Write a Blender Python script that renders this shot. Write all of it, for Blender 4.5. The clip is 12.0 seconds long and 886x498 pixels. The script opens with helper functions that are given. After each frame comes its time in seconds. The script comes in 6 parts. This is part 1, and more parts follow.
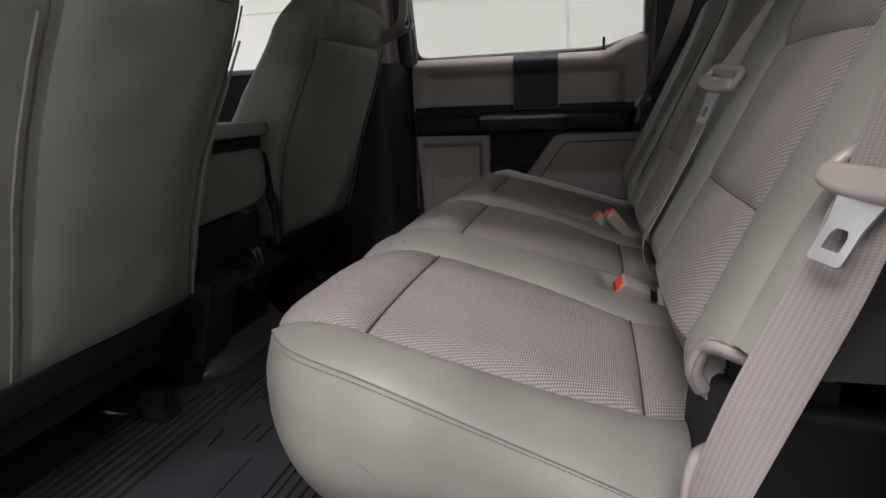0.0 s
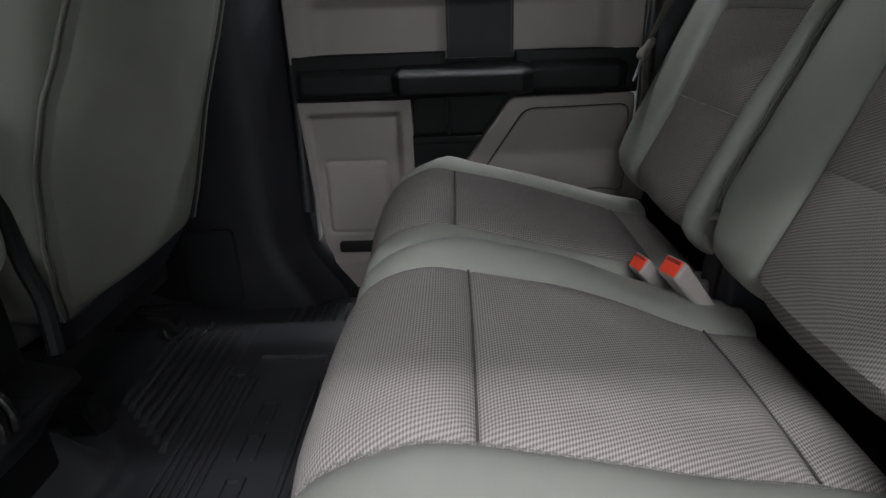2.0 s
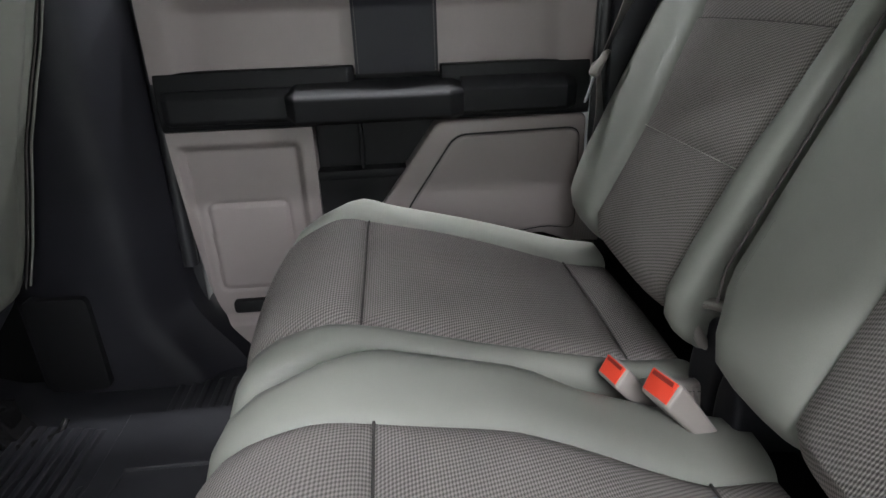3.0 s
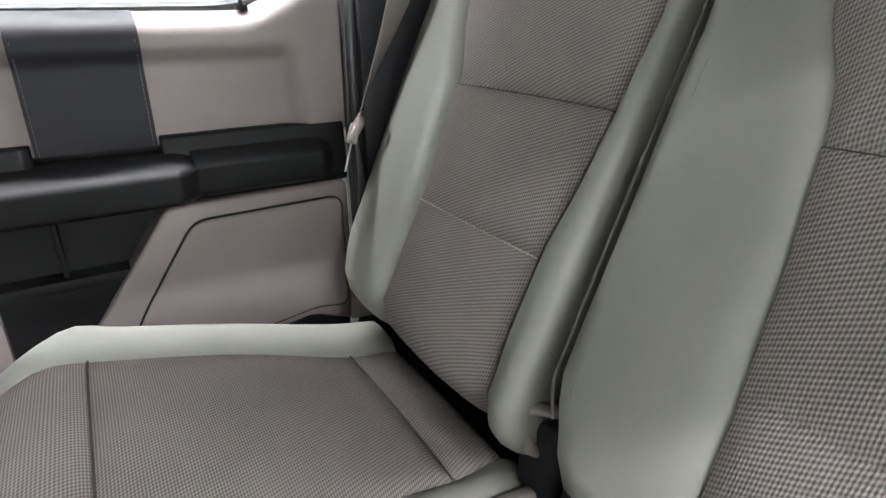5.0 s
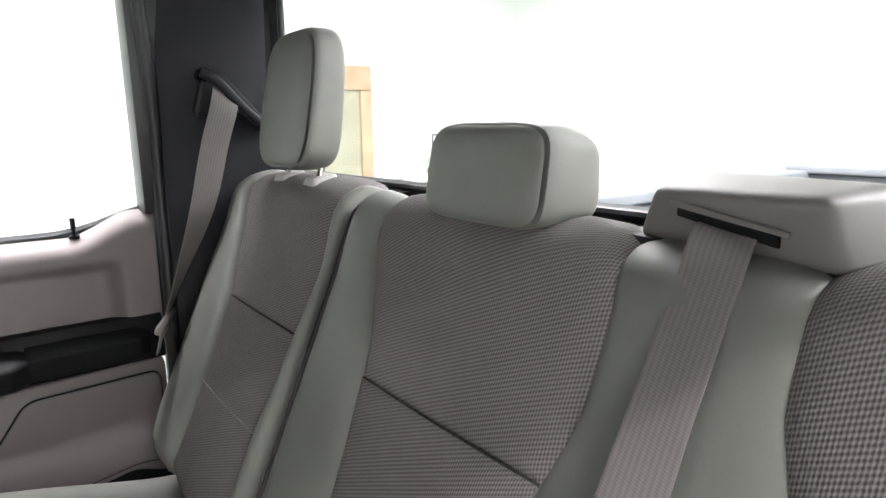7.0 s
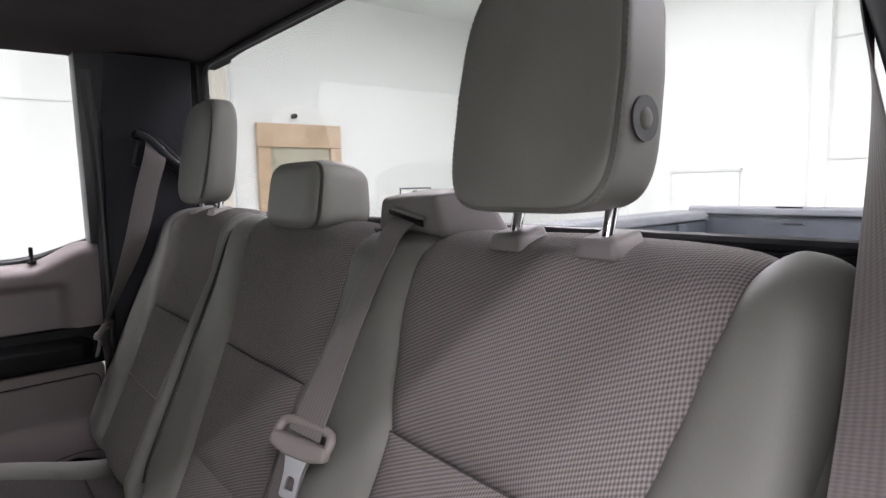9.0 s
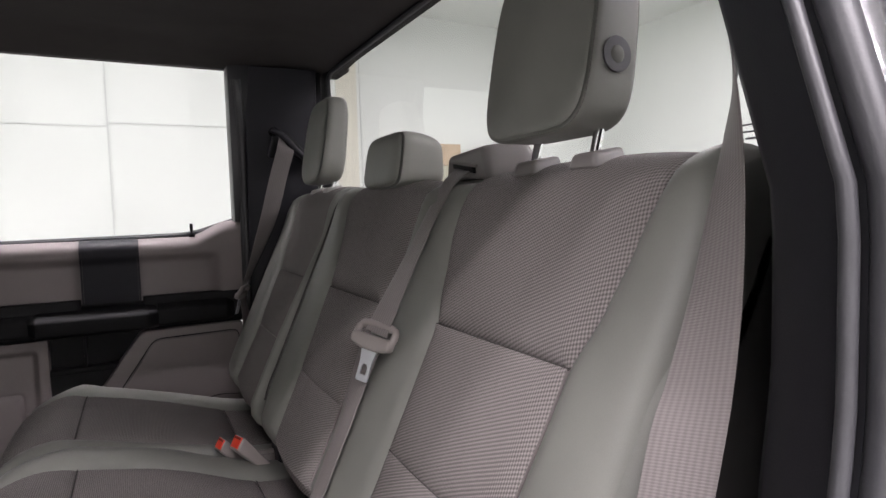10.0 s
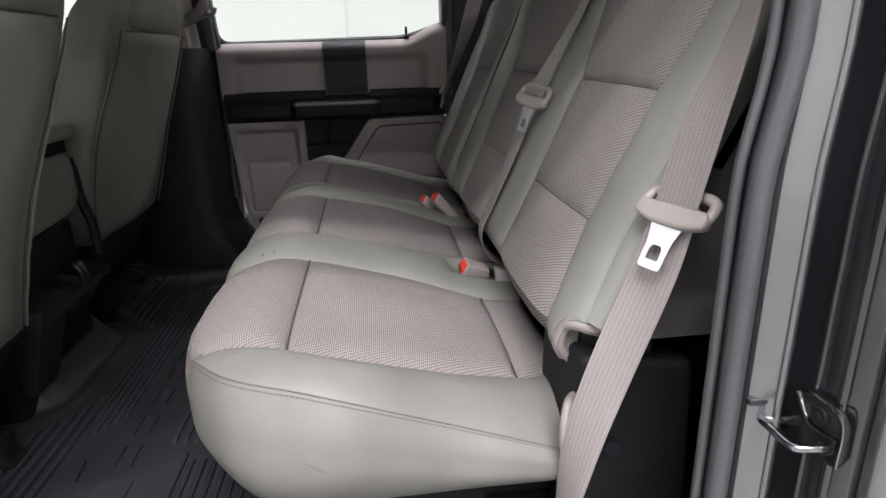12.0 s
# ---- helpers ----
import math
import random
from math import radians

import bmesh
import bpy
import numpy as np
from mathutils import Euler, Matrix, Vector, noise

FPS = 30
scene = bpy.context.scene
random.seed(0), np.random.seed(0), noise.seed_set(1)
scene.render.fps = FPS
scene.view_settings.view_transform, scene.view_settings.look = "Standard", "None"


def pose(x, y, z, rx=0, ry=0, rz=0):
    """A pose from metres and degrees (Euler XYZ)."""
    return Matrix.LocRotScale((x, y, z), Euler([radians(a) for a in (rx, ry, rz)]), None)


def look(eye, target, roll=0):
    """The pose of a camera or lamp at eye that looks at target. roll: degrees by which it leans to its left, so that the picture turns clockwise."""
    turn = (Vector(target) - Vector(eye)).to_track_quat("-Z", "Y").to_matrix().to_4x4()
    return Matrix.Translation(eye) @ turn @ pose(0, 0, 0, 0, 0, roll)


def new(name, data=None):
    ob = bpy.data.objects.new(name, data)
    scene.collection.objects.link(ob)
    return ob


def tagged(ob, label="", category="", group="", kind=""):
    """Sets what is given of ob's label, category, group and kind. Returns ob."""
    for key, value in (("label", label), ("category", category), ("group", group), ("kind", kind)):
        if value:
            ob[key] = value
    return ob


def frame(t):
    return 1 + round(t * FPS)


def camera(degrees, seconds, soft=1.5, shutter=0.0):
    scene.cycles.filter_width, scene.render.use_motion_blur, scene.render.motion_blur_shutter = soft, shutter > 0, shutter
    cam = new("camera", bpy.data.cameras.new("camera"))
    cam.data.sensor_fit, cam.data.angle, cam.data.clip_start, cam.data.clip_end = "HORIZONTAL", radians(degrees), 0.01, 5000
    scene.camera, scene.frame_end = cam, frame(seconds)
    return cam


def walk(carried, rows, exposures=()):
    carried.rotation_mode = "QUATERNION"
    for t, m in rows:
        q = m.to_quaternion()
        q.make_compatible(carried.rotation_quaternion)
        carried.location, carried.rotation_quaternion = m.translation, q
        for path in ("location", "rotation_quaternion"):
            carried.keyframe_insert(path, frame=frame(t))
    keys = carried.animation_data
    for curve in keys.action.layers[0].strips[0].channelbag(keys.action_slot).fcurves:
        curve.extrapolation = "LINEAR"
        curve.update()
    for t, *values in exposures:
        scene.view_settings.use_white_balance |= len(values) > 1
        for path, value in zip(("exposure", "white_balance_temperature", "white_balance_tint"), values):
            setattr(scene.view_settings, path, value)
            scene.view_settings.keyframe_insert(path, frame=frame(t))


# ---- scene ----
cam = camera(73.9, 12.0)
PATH = [
    (0, (0.234, -1.156, 0.669), (-0.258, 0.72, 0.18), -2.2),
    (0.5, (0.116, -1.024, 0.678), (-0.203, 0.858, 0.081), -2.5),
    (1, (0.051, -0.848, 0.69), (-0.137, 1.026, 0.018), -2.0),
    (1.5, (0.023, -0.668, 0.721), (-0.103, 1.191, -0.007), -2.1),
    (2, (-0.01, -0.5, 0.733), (-0.067, 1.35, -0.024), -2.2),
    (2.5, (0.012, -0.354, 0.757), (0.007, 1.488, -0.022), -2.3),
    (4.5, (0.046, -0.041, 0.744), (0.859, 1.607, -0.047), -0.3),
    (5, (0.04, -0.064, 0.798), (0.987, 1.532, 0.052), -0.5),
    (5.5, (0.065, -0.112, 0.895), (1.1, 1.479, 0.264), -0.1),
    (6, (0.096, -0.194, 0.949), (1.195, 1.403, 0.46), -0.1),
    (6.5, (0.1, -0.302, 0.996), (1.279, 1.253, 0.559), -0.1),
    (7, (0.129, -0.426, 0.996), (1.335, 1.118, 0.594), -0.6),
    (7.5, (0.121, -0.569, 1.008), (1.389, 0.927, 0.617), -0.5),
    (9.5, (0.131, -0.893, 0.917), (1.35, 0.688, 0.784), -1.1),
    (10, (0.113, -1.004, 0.859), (1.031, 0.768, 0.728), -1.6),
    (10.5, (0.101, -1.135, 0.82), (0.692, 0.756, 0.549), -1.6),
    (11, (0.116, -1.224, 0.803), (0.49, 0.688, 0.355), -1.9),
    (11.5, (0.121, -1.245, 0.775), (0.384, 0.656, 0.214), -1.8),
    (12, (0.122, -1.255, 0.766), (0.33, 0.627, 0.124), -1.8),
]
walk(cam, [(t, look(eye, target, roll)) for t, eye, target, roll in PATH],
     ((0, -0.12, 6680, 13), (1, 0.33, 6350, 10), (2, 0.84, 6150, 7), (2.7, 1.5, 6150, 6), (4.3, 2.22, 6450, 6), (5, 2.5, 6300, 8), (6, 2.38, 6350, 9),
      (6.7, 2.08, 6400, 9), (7.6, 1.1, 6300, 12), (9.3, 0.66, 6350, 19), (10, 0.52, 6480, 18), (11, 0.32, 6430, 15), (12, 0.48, 6420, 12)))

# ---- world and lamps ----
world = bpy.data.worlds.new("garage_air")
scene.world = world
world.use_nodes = True
world.node_tree.nodes["Background"].inputs[0].default_value = (0.9, 0.95, 1.0, 1)
world.node_tree.nodes["Background"].inputs[1].default_value = 0.05


def strip_lamp(x, y, z, power, along=2.4, across=0.12):
    """A fluorescent garage ceiling strip, or an added fill light, shining down, long side along x."""
    data = bpy.data.lights.new("ceiling_strip_fill_light", "AREA")
    data.shape, data.size, data.size_y = "RECTANGLE", along, across
    data.energy, data.color = power, (1.0, 0.962, 0.985)
    ob = new("ceiling_strip_fill_light", data)
    ob.location = (x, y, z)
    return ob


# the two at x -4.9 are unseen fill, added to bounce light onto the backrests
for lx, ly, lp in ((0.2, -1.85, 70), (0.0, -2.5, 115), (0.2, -3.2, 95), (0.3, -4.4, 105), (3.8, -2.6, 85),
                         (3.8, 2.6, 62), (0.2, 1.35, 60), (0.2, 4.6, 10), (-4.9, -2.4, 120), (-4.9, 2.4, 135)):
    strip_lamp(lx, ly, 3.2, lp)


# ---- materials ----
def mat(name, rough=0.6, metal=0.0, spec=0.5):
    m = bpy.data.materials.new(name)
    m.use_nodes = True
    b = m.node_tree.nodes["Principled BSDF"]
    b.inputs["Roughness"].default_value = rough
    b.inputs["Metallic"].default_value = metal
    b.inputs["Specular IOR Level"].default_value = spec
    return m, m.node_tree.nodes, m.node_tree.links, b


def rgb(c):
    return (*c, 1.0)


def surface(name, dark, light, scale=8.0, rough=0.6, metal=0.0, spec=0.5, grain=900.0, bump=0.15, depth=0.0006, rough_var=0.1, coat=0.0):
    """Two-scale noise colour, varying roughness and a fine grain bump, in metres."""
    m, n, l, b = mat(name, rough, metal, spec)
    tc = n.new("ShaderNodeTexCoord")
    big = n.new("ShaderNodeTexNoise")
    big.inputs["Scale"].default_value, big.inputs["Detail"].default_value = scale, 5
    l.new(tc.outputs["Object"], big.inputs["Vector"])
    fine = n.new("ShaderNodeTexNoise")
    fine.inputs["Scale"].default_value, fine.inputs["Detail"].default_value = grain, 3
    l.new(tc.outputs["Object"], fine.inputs["Vector"])
    mixn = n.new("ShaderNodeMath")
    mixn.operation = "MULTIPLY_ADD"
    mixn.inputs[1].default_value, mixn.inputs[2].default_value = 0.25, 0.0
    l.new(fine.outputs["Fac"], mixn.inputs[0])
    add = n.new("ShaderNodeMath")
    add.operation = "MULTIPLY_ADD"
    add.inputs[1].default_value = 0.75
    l.new(big.outputs["Fac"], add.inputs[0])
    l.new(mixn.outputs[0], add.inputs[2])
    ramp = n.new("ShaderNodeValToRGB")
    ramp.color_ramp.elements[0].position, ramp.color_ramp.elements[1].position = 0.3, 0.7
    ramp.color_ramp.elements[0].color, ramp.color_ramp.elements[1].color = rgb(dark), rgb(light)
    l.new(add.outputs[0], ramp.inputs[0])
    l.new(ramp.outputs[0], b.inputs["Base Color"])
    rv = n.new("ShaderNodeMapRange")
    rv.inputs["To Min"].default_value, rv.inputs["To Max"].default_value = max(0.03, rough - rough_var), min(1, rough + rough_var)
    l.new(big.outputs["Fac"], rv.inputs["Value"])
    l.new(rv.outputs[0], b.inputs["Roughness"])
    if bump:
        bp = n.new("ShaderNodeBump")
        bp.inputs["Strength"].default_value, bp.inputs["Distance"].default_value = bump, depth
        l.new(fine.outputs["Fac"], bp.inputs["Height"])
        l.new(bp.outputs[0], b.inputs["Normal"])
    if coat:
        b.inputs["Coat Weight"].default_value, b.inputs["Coat Roughness"].default_value = coat, 0.05
    return m


def weave(name, dark, light, pitch_u, pitch_v, depth=0.0012, rough=0.85, ribs=0.6, tilt=(0.0, 0.0)):
    """Woven cloth by its own UV metres: ribs every pitch_u crossed by ridges every pitch_v, each slanted by its tilt."""
    m, n, l, b = mat(name, rough, 0.0, 0.25)
    uv = n.new("ShaderNodeUVMap")
    sep = n.new("ShaderNodeSeparateXYZ")
    l.new(uv.outputs[0], sep.inputs[0])

    def op(kind, a, c=None, d=None):
        x = n.new("ShaderNodeMath")
        x.operation = kind
        for i, v in enumerate((a, c, d)):
            if v is None:
                continue
            if isinstance(v, (int, float)):
                x.inputs[i].default_value = v
            else:
                l.new(v, x.inputs[i])
        return x.outputs[0]

    u = op("MULTIPLY", sep.outputs[0], 2 * math.pi / pitch_u)
    v = op("MULTIPLY", sep.outputs[1], 2 * math.pi / pitch_v)
    rib = op("SINE", op("MULTIPLY_ADD", sep.outputs[1], tilt[0] * 2 * math.pi / pitch_u, u))
    ridge = op("SINE", op("MULTIPLY_ADD", sep.outputs[0], tilt[1] * 2 * math.pi / pitch_v, v))
    mixed = op("MULTIPLY_ADD", rib, ribs, op("MULTIPLY", ridge, 1 - ribs))
    height = op("MULTIPLY_ADD", mixed, 0.5, 0.5)
    tc = n.new("ShaderNodeTexCoord")
    big = n.new("ShaderNodeTexNoise")
    big.inputs["Scale"].default_value, big.inputs["Detail"].default_value = 7, 4
    l.new(tc.outputs["Object"], big.inputs["Vector"])
    fibre = n.new("ShaderNodeTexNoise")
    fibre.inputs["Scale"].default_value = 1600
    l.new(tc.outputs["Object"], fibre.inputs["Vector"])
    f = op("MULTIPLY_ADD", height, 0.62, op("MULTIPLY_ADD", big.outputs["Fac"], 0.25, op("MULTIPLY", fibre.outputs["Fac"], 0.18)))
    ramp = n.new("ShaderNodeValToRGB")
    ramp.color_ramp.elements[0].position, ramp.color_ramp.elements[1].position = 0.3, 0.74
    ramp.color_ramp.elements[0].color, ramp.color_ramp.elements[1].color = rgb(dark), rgb(light)
    l.new(f, ramp.inputs[0])
    l.new(ramp.outputs[0], b.inputs["Base Color"])
    bp = n.new("ShaderNodeBump")
    bp.inputs["Strength"].default_value, bp.inputs["Distance"].default_value = 0.9, depth
    l.new(height, bp.inputs["Height"])
    l.new(bp.outputs[0], b.inputs["Normal"])
    return m


VINYL = surface("grey_green_vinyl", (0.145, 0.147, 0.131), (0.2, 0.202, 0.181), 7, 0.5, spec=0.4, grain=1100, bump=0.25, depth=0.0004)
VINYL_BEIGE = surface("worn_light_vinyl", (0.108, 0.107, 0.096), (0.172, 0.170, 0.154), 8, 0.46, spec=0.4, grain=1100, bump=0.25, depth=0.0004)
CLOTH = weave("woven_grey_cloth", (0.088, 0.0802, 0.0755), (0.242, 0.222, 0.212), 0.0027, 0.0044, 0.0008, 0.85, 0.52, (0.0, -0.48))
CLOTH_BACK = weave("woven_grey_backrest_cloth", (0.088, 0.0802, 0.0755), (0.238, 0.218, 0.208), 0.0042, 0.0027, 0.0008, 0.85, 0.5, (0.48, 0.0))
SIDE_DARK = surface("dark_side_panel", (0.058, 0.056, 0.054), (0.078, 0.076, 0.073), 7, 0.7, spec=0.25, grain=1300, bump=0.3, depth=0.0005)
RIMVINYL = surface("worn_mauve_vinyl", (0.16, 0.143, 0.134), (0.23, 0.208, 0.197), 30, 0.5, spec=0.4, grain=900, bump=0.3, depth=0.0005)
TRIM = surface("mauve_grey_plastic", (0.2, 0.172, 0.168), (0.23, 0.2, 0.196), 5, 0.55, spec=0.4, grain=700, bump=0.2, depth=0.0005)
BLACK = surface("black_grained_plastic", (0.004, 0.004, 0.0048), (0.0075, 0.0075, 0.0085), 7, 0.6, spec=0.22, grain=800, bump=0.25, depth=0.0005)
PILLAR = surface("charcoal_pillar_plastic", (0.008, 0.008, 0.0108), (0.0145, 0.0142, 0.0185), 6, 0.55, spec=0.25, grain=700, bump=0.2, depth=0.0005)
RUBBER = surface("black_floor_rubber", (0.012, 0.012, 0.014), (0.026, 0.026, 0.030), 9, 0.36, spec=0.55, grain=500, bump=0.3, depth=0.0006)
SEAL = surface("grey_door_seal_rubber", (0.029, 0.029, 0.032), (0.048, 0.048, 0.052), 9, 0.4, spec=0.5, grain=600, bump=0.15)
SEAL_DARK = surface("dark_seal_rubber", (0.012, 0.012, 0.014), (0.02, 0.02, 0.023), 9, 0.4, spec=0.5, grain=600, bump=0.15)
# one jamb paint in two tones: darker for shaded faces, lighter for lit ones
PAINT_SHADED = surface("metallic_paint_shaded", (0.008, 0.008, 0.010), (0.013, 0.013, 0.016), 12, 0.25, 0.3, spec=0.4, grain=3000, bump=0.05, depth=0.0002, coat=1.0, rough_var=0.04)
PAINT_LIT = surface("metallic_paint_lit", (0.105, 0.105, 0.11), (0.15, 0.15, 0.155), 5, 0.24, 0.7, grain=2600, bump=0.08, depth=0.0002, coat=0.8, rough_var=0.05)
STEEL = surface("bright_plated_steel", (0.46, 0.475, 0.5), (0.64, 0.655, 0.68), 20, 0.42, 1.0, grain=1500, bump=0.05, depth=0.0002)
CHROME = surface("polished_chrome", (0.8, 0.8, 0.82), (0.88, 0.88, 0.9), 20, 0.08, 1.0, bump=0, rough_var=0.03)
DARKCHROME = surface("dark_polished_steel", (0.16, 0.165, 0.175), (0.26, 0.265, 0.28), 25, 0.16, 1.0, grain=1500, bump=0.03, depth=0.0002)
DARKSTEEL = surface("blackened_steel", (0.012, 0.012, 0.012), (0.03, 0.03, 0.03), 30, 0.22, 0.6, grain=900, bump=0.1)
WEB = weave("grey_belt_webbing", (0.166, 0.15, 0.1455), (0.222, 0.2015, 0.195), 0.0022, 0.0047, 0.0003, 0.42, 0.45, (0.25, 0.0))
BELTPLASTIC = surface("taupe_belt_plastic", (0.215, 0.192, 0.181), (0.26, 0.233, 0.22), 8, 0.42, grain=900, bump=0.1, depth=0.0003)
GUIDEPLASTIC = surface("warm_grey_plastic", (0.145, 0.134, 0.128), (0.175, 0.163, 0.156), 6, 0.5, grain=900, bump=0.2, depth=0.0004)
PALEGUIDE = surface("pale_grey_guide_plastic", (0.36, 0.345, 0.33), (0.42, 0.405, 0.39), 6, 0.35, grain=900, bump=0.1, depth=0.0003)
RED = surface("red_release_button", (0.56, 0.045, 0.022), (0.66, 0.06, 0.03), 20, 0.35, bump=0)
RED_DARK = surface("dark_red_slot", (0.16, 0.012, 0.008), (0.2, 0.016, 0.01), 20, 0.5, bump=0)
HEADLINER = surface("dark_headliner_cloth", (0.05, 0.046, 0.044), (0.065, 0.06, 0.057), 10, 0.95, spec=0.1, grain=1400, bump=0.5, depth=0.0008)
# same vinyl as the bench, toned darker for the shade on the front seats
VINYL_SHADED = surface("grey_green_vinyl_shaded", (0.115, 0.117, 0.102), (0.145, 0.147, 0.128), 5, 0.55, spec=0.35, grain=1100, bump=0.25, depth=0.0004)
THREAD = surface("pale_stitching_thread", (0.3, 0.29, 0.26), (0.38, 0.365, 0.33), 60, 0.8, bump=0)
THREAD_DARK = surface("dark_stitching_thread", (0.085, 0.082, 0.074), (0.12, 0.115, 0.106), 60, 0.8, bump=0)
WALLPAINT = surface("white_garage_paint", (0.75, 0.78, 0.745), (0.82, 0.85, 0.815), 0.9, 0.6, grain=60, bump=0.08, depth=0.002)
CREAMPAINT = surface("cream_garage_paint", (0.7, 0.68, 0.58), (0.77, 0.75, 0.65), 0.9, 0.6, grain=60, bump=0.08, depth=0.002)
WALLSEAM = surface("grey_wall_joint", (0.62, 0.65, 0.62), (0.7, 0.72, 0.7), 4, 0.7, bump=0)
GROUND = surface("grey_concrete", (0.3, 0.3, 0.29), (0.42, 0.41, 0.4), 1.5, 0.5, grain=150, bump=0.2, depth=0.002)
WOOD = surface("raw_pine_board", (0.42, 0.3, 0.19), (0.6, 0.46, 0.31), 5, 0.6, grain=90, bump=0.2, depth=0.001)
TANBOARD = surface("khaki_board", (0.36, 0.35, 0.26), (0.44, 0.43, 0.33), 3, 0.7, grain=90, bump=0.1)
BEDPLASTIC = surface("dark_blue_grey_bedliner", (0.05, 0.058, 0.07), (0.08, 0.09, 0.105), 9, 0.45, grain=200, bump=0.3, depth=0.001)
BEDRAIL = surface("grey_bed_rail_cap", (0.16, 0.17, 0.185), (0.22, 0.23, 0.25), 9, 0.45, grain=300, bump=0.2)
PRINT = surface("dark_grey_lettering", (0.08, 0.085, 0.09), (0.12, 0.125, 0.13), 9, 0.6, bump=0)
BENCHSTEEL = surface("pale_grey_bench_steel", (0.07, 0.075, 0.083), (0.11, 0.116, 0.125), 9, 0.5, grain=300, bump=0.1)
MOTIF = surface("faded_olive_print", (0.15, 0.15, 0.085), (0.2, 0.195, 0.12), 9, 0.7, bump=0)
PEACH = surface("pale_orange_tin", (0.32, 0.12, 0.05), (0.38, 0.15, 0.07), 9, 0.5, bump=0)
YELLOW = surface("yellow_plastic", (0.3, 0.28, 0.06), (0.36, 0.34, 0.09), 9, 0.5, bump=0)
glass_m, glass_n, glass_l, glass_b = mat("clear_window_glass", 0.0)
glass_b.inputs["Base Color"].default_value = (0.96, 0.985, 0.97, 1)
glass_b.inputs["Transmission Weight"].default_value = 1.0
glass_b.inputs["IOR"].default_value = 1.3
GLASS = glass_m


# ---- mesh helpers ----
def thing(name, at, label, category, group="", kind=""):
    ob = new(name)
    ob.location = at
    ob.empty_display_size = 0.05
    return tagged(ob, label, category, group, kind)


def base_of(ob):
    return Vector((0, 0, 0)) if ob.data else Vector(ob.location)


def part(name, bm, material, parent=None, label="", smooth=True):
    """Links a bmesh, built in world metres, as one mesh object under its thing or part."""
    me = bpy.data.meshes.new(name)
    bmesh.ops.recalc_face_normals(bm, faces=bm.faces)
    bm.to_mesh(me)
    bm.free()
    me.materials.append(material)
    if smooth:
        me.shade_smooth()
        me.set_sharp_from_angle(angle=radians(38))
    ob = new(name, me)
    if parent is not None:
        ob.parent = parent
        ob.matrix_parent_inverse = Matrix.Translation(-base_of(parent))
    if label:
        tagged(ob, label)
    return ob


def solid(name, bm, material, label, category="", kind="", group=""):
    return tagged(part(name, bm, material), label, category, group, kind)


def bevelled(bm, width, seg=2):
    if width > 0:
        bmesh.ops.bevel(bm, geom=[e for e in bm.edges if e.calc_face_angle(0) > 0.35], offset=width, segments=seg, profile=0.6, affect="EDGES", clamp_overlap=True)
    return bm


def hexa(low, high, bevel=0.0, seg=2):
    """A six-sided solid from four lower and four upper corners, going round alike."""
    bm = bmesh.new()
    a = [bm.verts.new(p) for p in low]
    b = [bm.verts.new(p) for p in high]
    bm.faces.new(a[::-1])
    bm.faces.new(b)
    for i in range(4):
        bm.faces.new((a[i], a[(i + 1) % 4], b[(i + 1) % 4], b[i]))
    bmesh.ops.recalc_face_normals(bm, faces=bm.faces)
    return bevelled(bm, bevel, seg)


def box(x0, x1, y0, y1, z0, z1, bevel=0.0, seg=2):
    return hexa(((x0, y0, z0), (x1, y0, z0), (x1, y1, z0), (x0, y1, z0)), ((x0, y0, z1), (x1, y0, z1), (x1, y1, z1), (x0, y1, z1)), bevel, seg)


def rounded(points, radius, seg=4):
    """A closed 2D outline with its corners rounded."""
    out, k = [], len(points)
    for i in range(k):
        p0, p, p1 = Vector(points[i - 1]), Vector(points[i]), Vector(points[(i + 1) % k])
        a, b = p0 - p, p1 - p
        r = min(radius, a.length * 0.45, b.length * 0.45)
        a, b = p + a.normalized() * r, p + b.normalized() * r
        for j in range(seg + 1):
            t = j / seg
            out.append(tuple(a * (1 - t) ** 2 + p * 2 * t * (1 - t) + b * t * t))
    return out


def prism(outline, axis, lo, hi, bevel=0.0, seg=2):
    """A 2D outline pushed along an axis from lo to hi. For x the outline is (y, z), for y (x, z), for z (x, y)."""
    place = {"x": lambda u, v, w: (w, u, v), "y": lambda u, v, w: (u, w, v), "z": lambda u, v, w: (u, v, w)}[axis]
    bm = bmesh.new()
    a = [bm.verts.new(place(u, v, lo)) for u, v in outline]
    b = [bm.verts.new(place(u, v, hi)) for u, v in outline]
    k = len(a)
    bm.faces.new(a[::-1])
    bm.faces.new(b)
    for i in range(k):
        bm.faces.new((a[i], a[(i + 1) % k], b[(i + 1) % k], b[i]))
    bmesh.ops.recalc_face_normals(bm, faces=bm.faces)
    if bevel:
        caps = [e for e in bm.edges if e.calc_face_angle(0) > 1.2]
        bmesh.ops.bevel(bm, geom=caps, offset=bevel, segments=seg, profile=0.6, affect="EDGES", clamp_overlap=True)
    return bm


def smooth_path(points, per=8):
    """Catmull-Rom through the points."""
    pts = [Vector(p) for p in points]
    pts = [pts[0] * 2 - pts[1]] + pts + [pts[-1] * 2 - pts[-2]]
    out = []
    for i in range(1, len(pts) - 2):
        a, b, c, d = pts[i - 1:i + 3]
        for j in range(per):
            t = j / per
            out.append(0.5 * (2 * b + (c - a) * t + (2 * a - 5 * b + 4 * c - d) * t * t + (3 * b - a - 3 * c + d) * t ** 3))
    return out + [pts[-2]]


